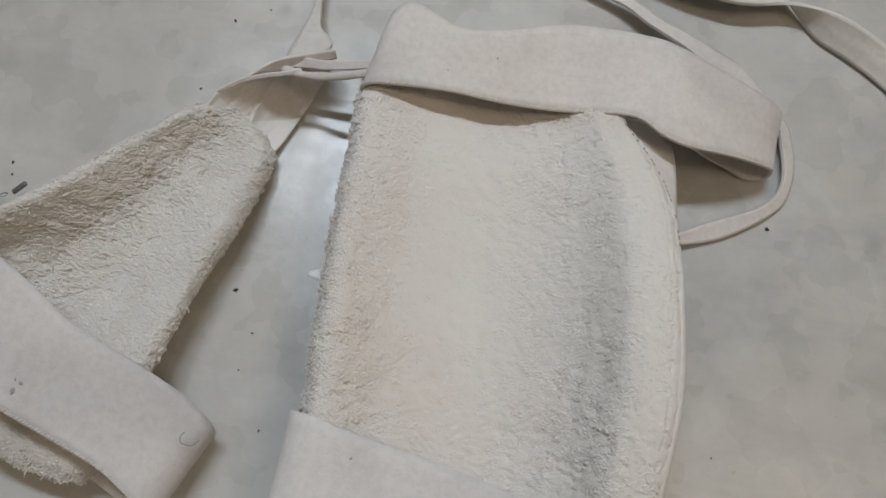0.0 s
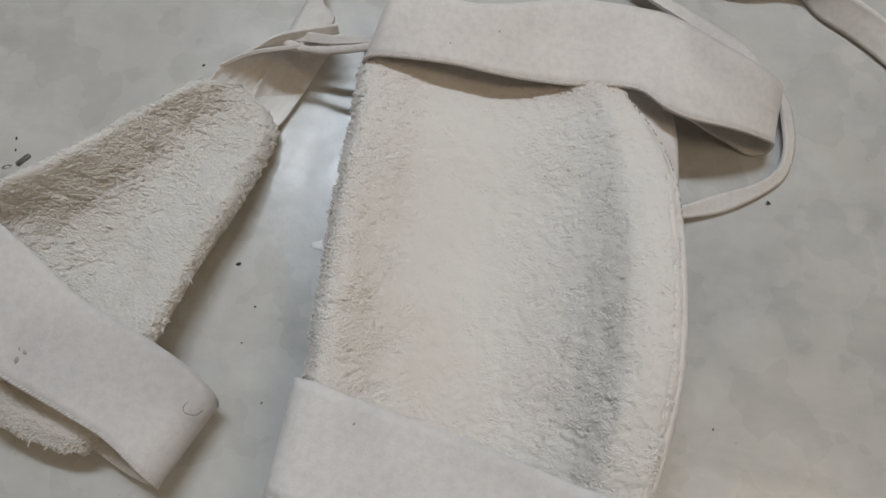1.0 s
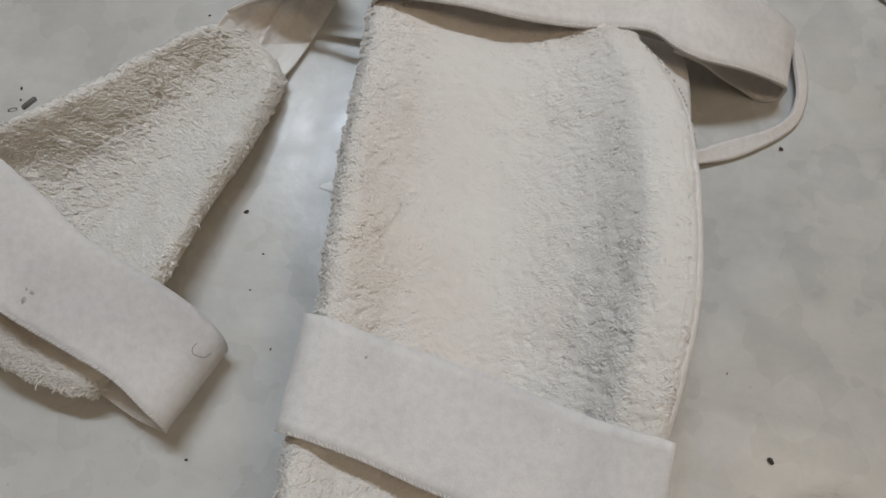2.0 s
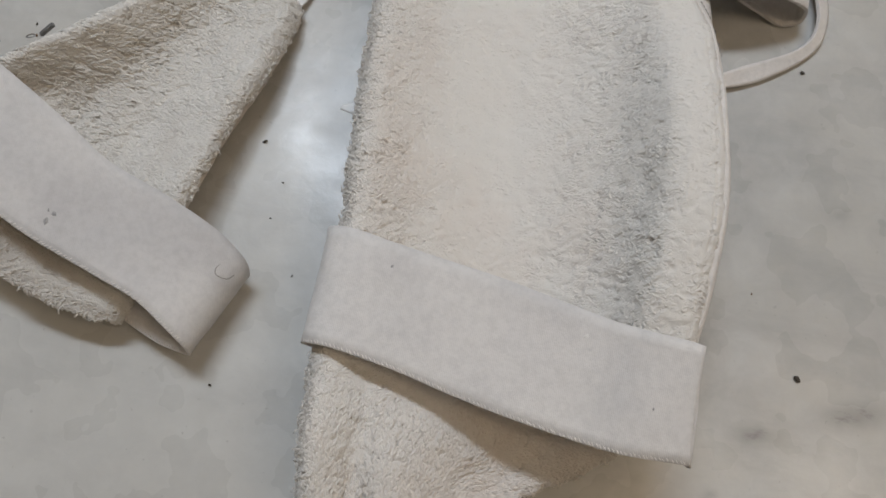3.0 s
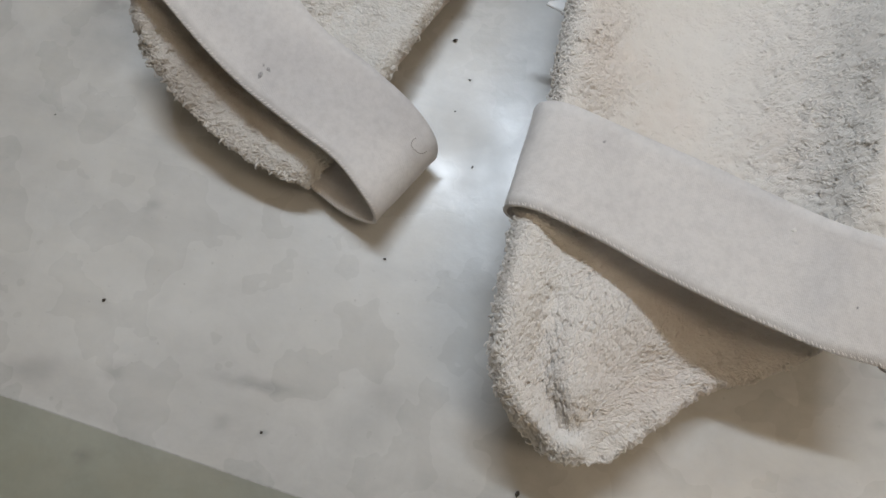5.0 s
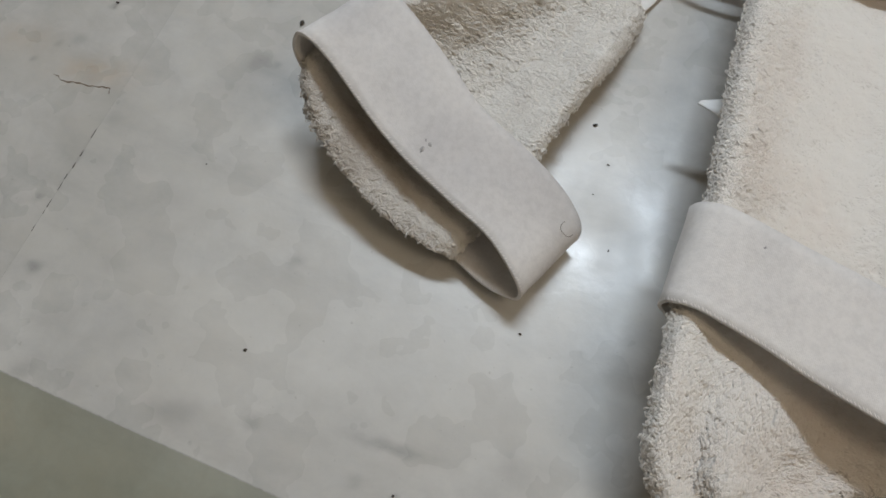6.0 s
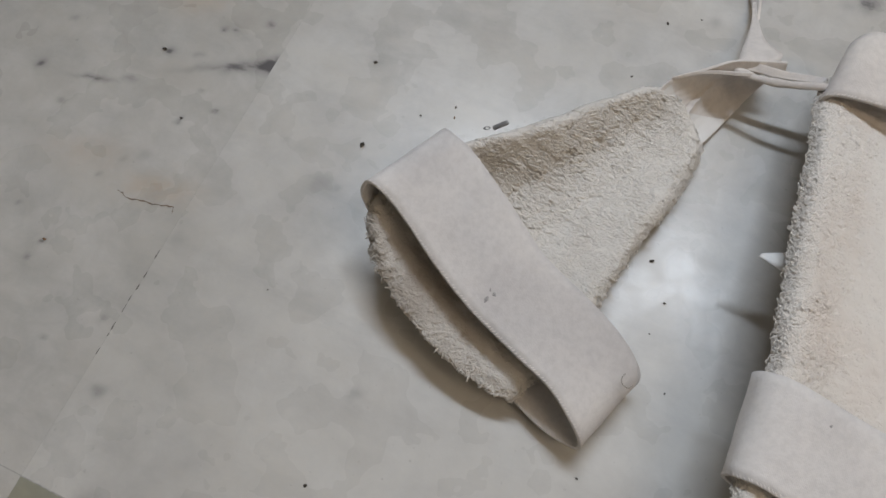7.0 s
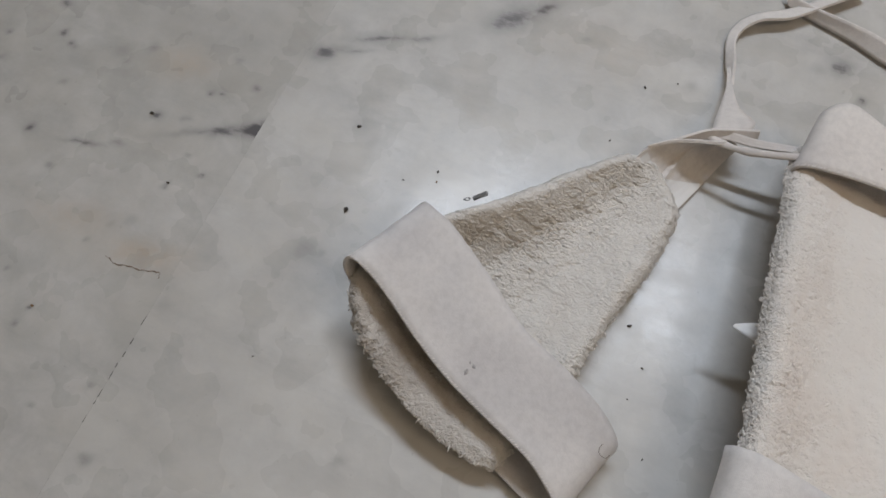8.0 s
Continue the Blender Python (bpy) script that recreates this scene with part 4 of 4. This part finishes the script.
def band(name, lo, hi, seed, steps=60, across=6, material=ELASTIC_CREAM, label="", owner=None):
    me, p, n = ribbon(name, lo, hi, material, steps, across, 0.0013, 0.0, 0.0004, seed)
    return part(name, me, owner or tie, label)


def cord(name, points, half_wide, half_thick, steps=70, around=10):
    """A soft flattened cord swept along a curve."""
    line = spline(points, even(points, steps))
    t = np.gradient(line, axis=0)
    t /= np.linalg.norm(t, axis=1, keepdims=True)
    side = np.cross([0.0, -0.45, 0.9], t)
    side /= np.linalg.norm(side, axis=1, keepdims=True)
    nor = np.cross(t, side)
    a = np.linspace(0, 2 * np.pi, around, endpoint=False)
    wob = np.array([1 + 0.25 * noise.noise((k * 0.12, 2.0, 5.0)) for k in range(steps)])[:, None, None]
    p = line[:, None] + wob * (side[:, None] * np.cos(a)[None, :, None] * half_wide + nor[:, None] * np.sin(a)[None, :, None] * half_thick)
    faces = [(r * around + c, r * around + (c + 1) % around, (r + 1) * around + (c + 1) % around, (r + 1) * around + c) for r in range(steps - 1) for c in range(around)]
    faces += [tuple(range(around))[::-1], tuple((steps - 1) * around + c for c in range(around))]
    return part(name, mesh_of(name, p.reshape(-1, 3), faces, ELASTIC_CREAM), tie)


band("tie_end", [(-0.1101, 0.3024, 0.0060), (-0.1175, 0.3207, 0.0030), (-0.1218, 0.3436, 0.0030), (-0.1120, 0.3631, 0.0040), (-0.0890, 0.3775, 0.0050), (-0.0735, 0.3928, 0.0050), (-0.055, 0.415, 0.004)],
     [(-0.1089, 0.3000, 0.0100), (-0.1121, 0.3176, 0.0100), (-0.1158, 0.3406, 0.0060), (-0.1073, 0.3548, 0.0100), (-0.0864, 0.3666, 0.0100), (-0.0650, 0.3878, 0.0100), (-0.045, 0.408, 0.008)], 1.0, 80)
band("tie_fan", [(-0.1155, 0.3144, 0.0060), (-0.1123, 0.2963, 0.0100), (-0.1129, 0.2722, 0.0200), (-0.1138, 0.2527, 0.0290), (-0.1125, 0.2440, 0.0300)],
     [(-0.1136, 0.3145, 0.0070), (-0.1085, 0.2964, 0.0120), (-0.1019, 0.2754, 0.0220), (-0.0914, 0.2629, 0.0300), (-0.0935, 0.2530, 0.0300)], 2.0, 40)
band("tie_fold", [(-0.1339, 0.2310, 0.0290), (-0.1222, 0.2375, 0.0295), (-0.1092, 0.2435, 0.0305), (-0.0960, 0.2490, 0.0310), (-0.0872, 0.2545, 0.0290)],
     [(-0.1340, 0.2300, 0.0330), (-0.1250, 0.2365, 0.0360), (-0.1155, 0.2430, 0.0380), (-0.1012, 0.2500, 0.0365), (-0.0880, 0.2570, 0.0335)], 3.0, 40)
cord("tie_loop", [(-0.0990, 0.2480, 0.0300), (-0.1070, 0.2475, 0.0310), (-0.1125, 0.2450, 0.0318), (-0.1128, 0.2415, 0.0325), (-0.1070, 0.2395, 0.0335),
                  (-0.1000, 0.2380, 0.0355), (-0.0890, 0.2370, 0.0390), (-0.0775, 0.2378, 0.0425), (-0.0680, 0.2400, 0.0440), (-0.0570, 0.2440, 0.0430)], 0.0022, 0.0014)
band("tie_loop", [(-0.1130, 0.2425, 0.0315), (-0.1030, 0.2440, 0.0320), (-0.0897, 0.2440, 0.0335), (-0.0681, 0.2463, 0.0375), (-0.0557, 0.2512, 0.0360)],
     [(-0.1118, 0.2470, 0.0325), (-0.1025, 0.2483, 0.0350), (-0.0893, 0.2487, 0.0355), (-0.0686, 0.2511, 0.0370), (-0.0563, 0.2552, 0.0350)], 5.0, 40)
band("tie_run", [(-0.092, 0.382, 0.002), (-0.0761, 0.3769, 0.0020), (-0.0476, 0.3698, 0.0020), (-0.0199, 0.3590, 0.0020), (0.030, 0.3420, 0.0040), (0.0630, 0.3290, 0.0100), (0.0800, 0.3180, 0.0110), (0.1020, 0.3060, 0.0120), (0.1130, 0.2980, 0.0120), (0.1310, 0.2890, 0.0110), (0.1420, 0.2840, 0.0090),
                 (0.1565, 0.2715, 0.0080), (0.1610, 0.2570, 0.0070), (0.1630, 0.2410, 0.0070), (0.1605, 0.2290, 0.0060),
                 (0.1520, 0.2205, 0.0050), (0.1370, 0.2125, 0.0045), (0.1250, 0.2065, 0.0050), (0.1130, 0.1990, 0.0070), (0.098, 0.192, 0.012)],
     [(-0.095, 0.388, 0.008), (-0.0746, 0.3807, 0.0100), (-0.0496, 0.3763, 0.0110), (-0.0270, 0.3711, 0.0110), (0.032, 0.3470, 0.0120), (0.0700, 0.3340, 0.0080), (0.0900, 0.3230, 0.0080), (0.1050, 0.3170, 0.0080), (0.1220, 0.3090, 0.0080), (0.1350, 0.3010, 0.0090), (0.1470, 0.2870, 0.0100),
      (0.1630, 0.2740, 0.0040), (0.1690, 0.2600, 0.0018), (0.1700, 0.2420, 0.0018), (0.1660, 0.2270, 0.0018),
      (0.1560, 0.2155, 0.0018), (0.1390, 0.2030, 0.0018), (0.1270, 0.1970, 0.0020), (0.1140, 0.1925, 0.0040), (0.098, 0.187, 0.009)], 6.0, 170)
wide = thing("waist_strap", (0, 0, 0), "wide cream elastic waist strap lying slack on the floor", "strap")
band("band", [(0.030, 0.372, 0.016), (0.080, 0.348, 0.015), (0.1151, 0.3394, 0.0150), (0.1362, 0.3391, 0.0150), (0.1590, 0.3440, 0.0150), (0.1830, 0.3400, 0.0170), (0.2020, 0.3320, 0.0160), (0.2215, 0.3210, 0.0125), (0.246, 0.298, 0.011)],
     [(0.050, 0.412, 0.006), (0.100, 0.386, 0.006), (0.130, 0.374, 0.006), (0.148, 0.366, 0.005), (0.1630, 0.3500, 0.0030), (0.1775, 0.3326, 0.0015), (0.1969, 0.3213, 0.0015), (0.2193, 0.3053, 0.0015), (0.245, 0.280, 0.0015)], 8.0, 70, 9, owner=wide)

# ---- grit on the floor ----
GRIT = [(-0.117, 0.124, 0.0014), (-0.102, 0.103, 0.0008), (-0.104, 0.083, 0.0006), (-0.260, 0.172, 0.0010), (0.165, 0.047, 0.0017), (0.141, 0.085, 0.0007),
        (0.159, 0.211, 0.0014), (-0.240, -0.066, 0.0012), (-0.302, 0.125, 0.0020), (-0.321, 0.182, 0.0016), (-0.415, 0.097, 0.0011), (-0.447, -0.006, 0.0011),
        (-0.020, -0.092, 0.0016), (-0.113, -0.005, 0.0010), (-0.086, 0.055, 0.0008), (-0.452, 0.137, 0.0017), (-0.278, 0.158, 0.0008), (-0.258, 0.165, 0.0008),
        (-0.160, 0.283, 0.0010), (-0.141, 0.294, 0.0007), (0.135, 0.262, 0.0006), (-0.141, -0.102, 0.0008), (-0.31, 0.02, 0.0006), (0.10, 0.322, 0.0007), (-0.168, 0.236, 0.0010)]
rng = random.Random(5)
for i, (gx, gy, gr) in enumerate(GRIT):
    bm = bmesh.new()
    bmesh.ops.create_icosphere(bm, subdivisions=1, radius=gr)
    for v in bm.verts:
        v.co = Vector((v.co.x * rng.uniform(0.7, 1.5), v.co.y * rng.uniform(0.4, 1.0), v.co.z * 0.45)) * rng.uniform(0.8, 1.15)
    low = min(v.co.z for v in bm.verts)
    for v in bm.verts:
        v.co.z -= low
    me = bpy.data.meshes.new("grit")
    bm.to_mesh(me)
    bm.free()
    me.materials.append(RUSTY if i % 6 == 5 else DIRT)
    ob = tagged(new("grit", me), "tiny dark speck of grit on the marble floor", "grit", "grit on the floor")
    ob.matrix_world = pose(gx, gy, 0.0, 0, 0, rng.uniform(0, 180))

# dark grime caught in the slab joint, and a chipped crack beside it
grime = thing("joint_grime", (JOINT_X, -0.02, 0), "broken line of dark grime in the slab joint", "grime", "", "stuff")
verts, faces = [], []
d = -0.052
while d < 0.015:
    ln = rng.uniform(0.0015, 0.006)
    k = len(verts)
    w = rng.uniform(0.00018, 0.0004)
    o = rng.uniform(-0.0003, 0.0003)
    verts += [(-w + o, d + 0.02, 0.0002), (w + o, d + 0.02, 0.0002), (w * 0.6 + o, d + ln + 0.02, 0.0002), (-w * 0.6 + o, d + ln + 0.02, 0.0002)]
    faces.append((k, k + 1, k + 2, k + 3))
    d += ln + rng.uniform(0.002, 0.009)
part("grime_line", mesh_of("grime_line", verts, faces, GRIME, False), grime)
way = spline([(-0.424, 0.0385, 0.0001), (-0.416, 0.0365, 0.0001), (-0.408, 0.0380, 0.0001), (-0.398, 0.0393, 0.0001), (-0.388, 0.0420, 0.0001), (-0.3860, 0.038, 0.0001)], np.linspace(0, 1, 26))
way[:, :2] += np.array([[rng.uniform(-0.0005, 0.0005), rng.uniform(-0.0005, 0.0005)] for _ in way])
breadth = np.array([(0, rng.uniform(0.0002, 0.0010), 0) for _ in way])
me, p, n = ribbon("crack", way, way + breadth, CRACK, 80, 3, 0.0002, 0, 0)
part("crack", me, floor, "thin dark chipped crack")
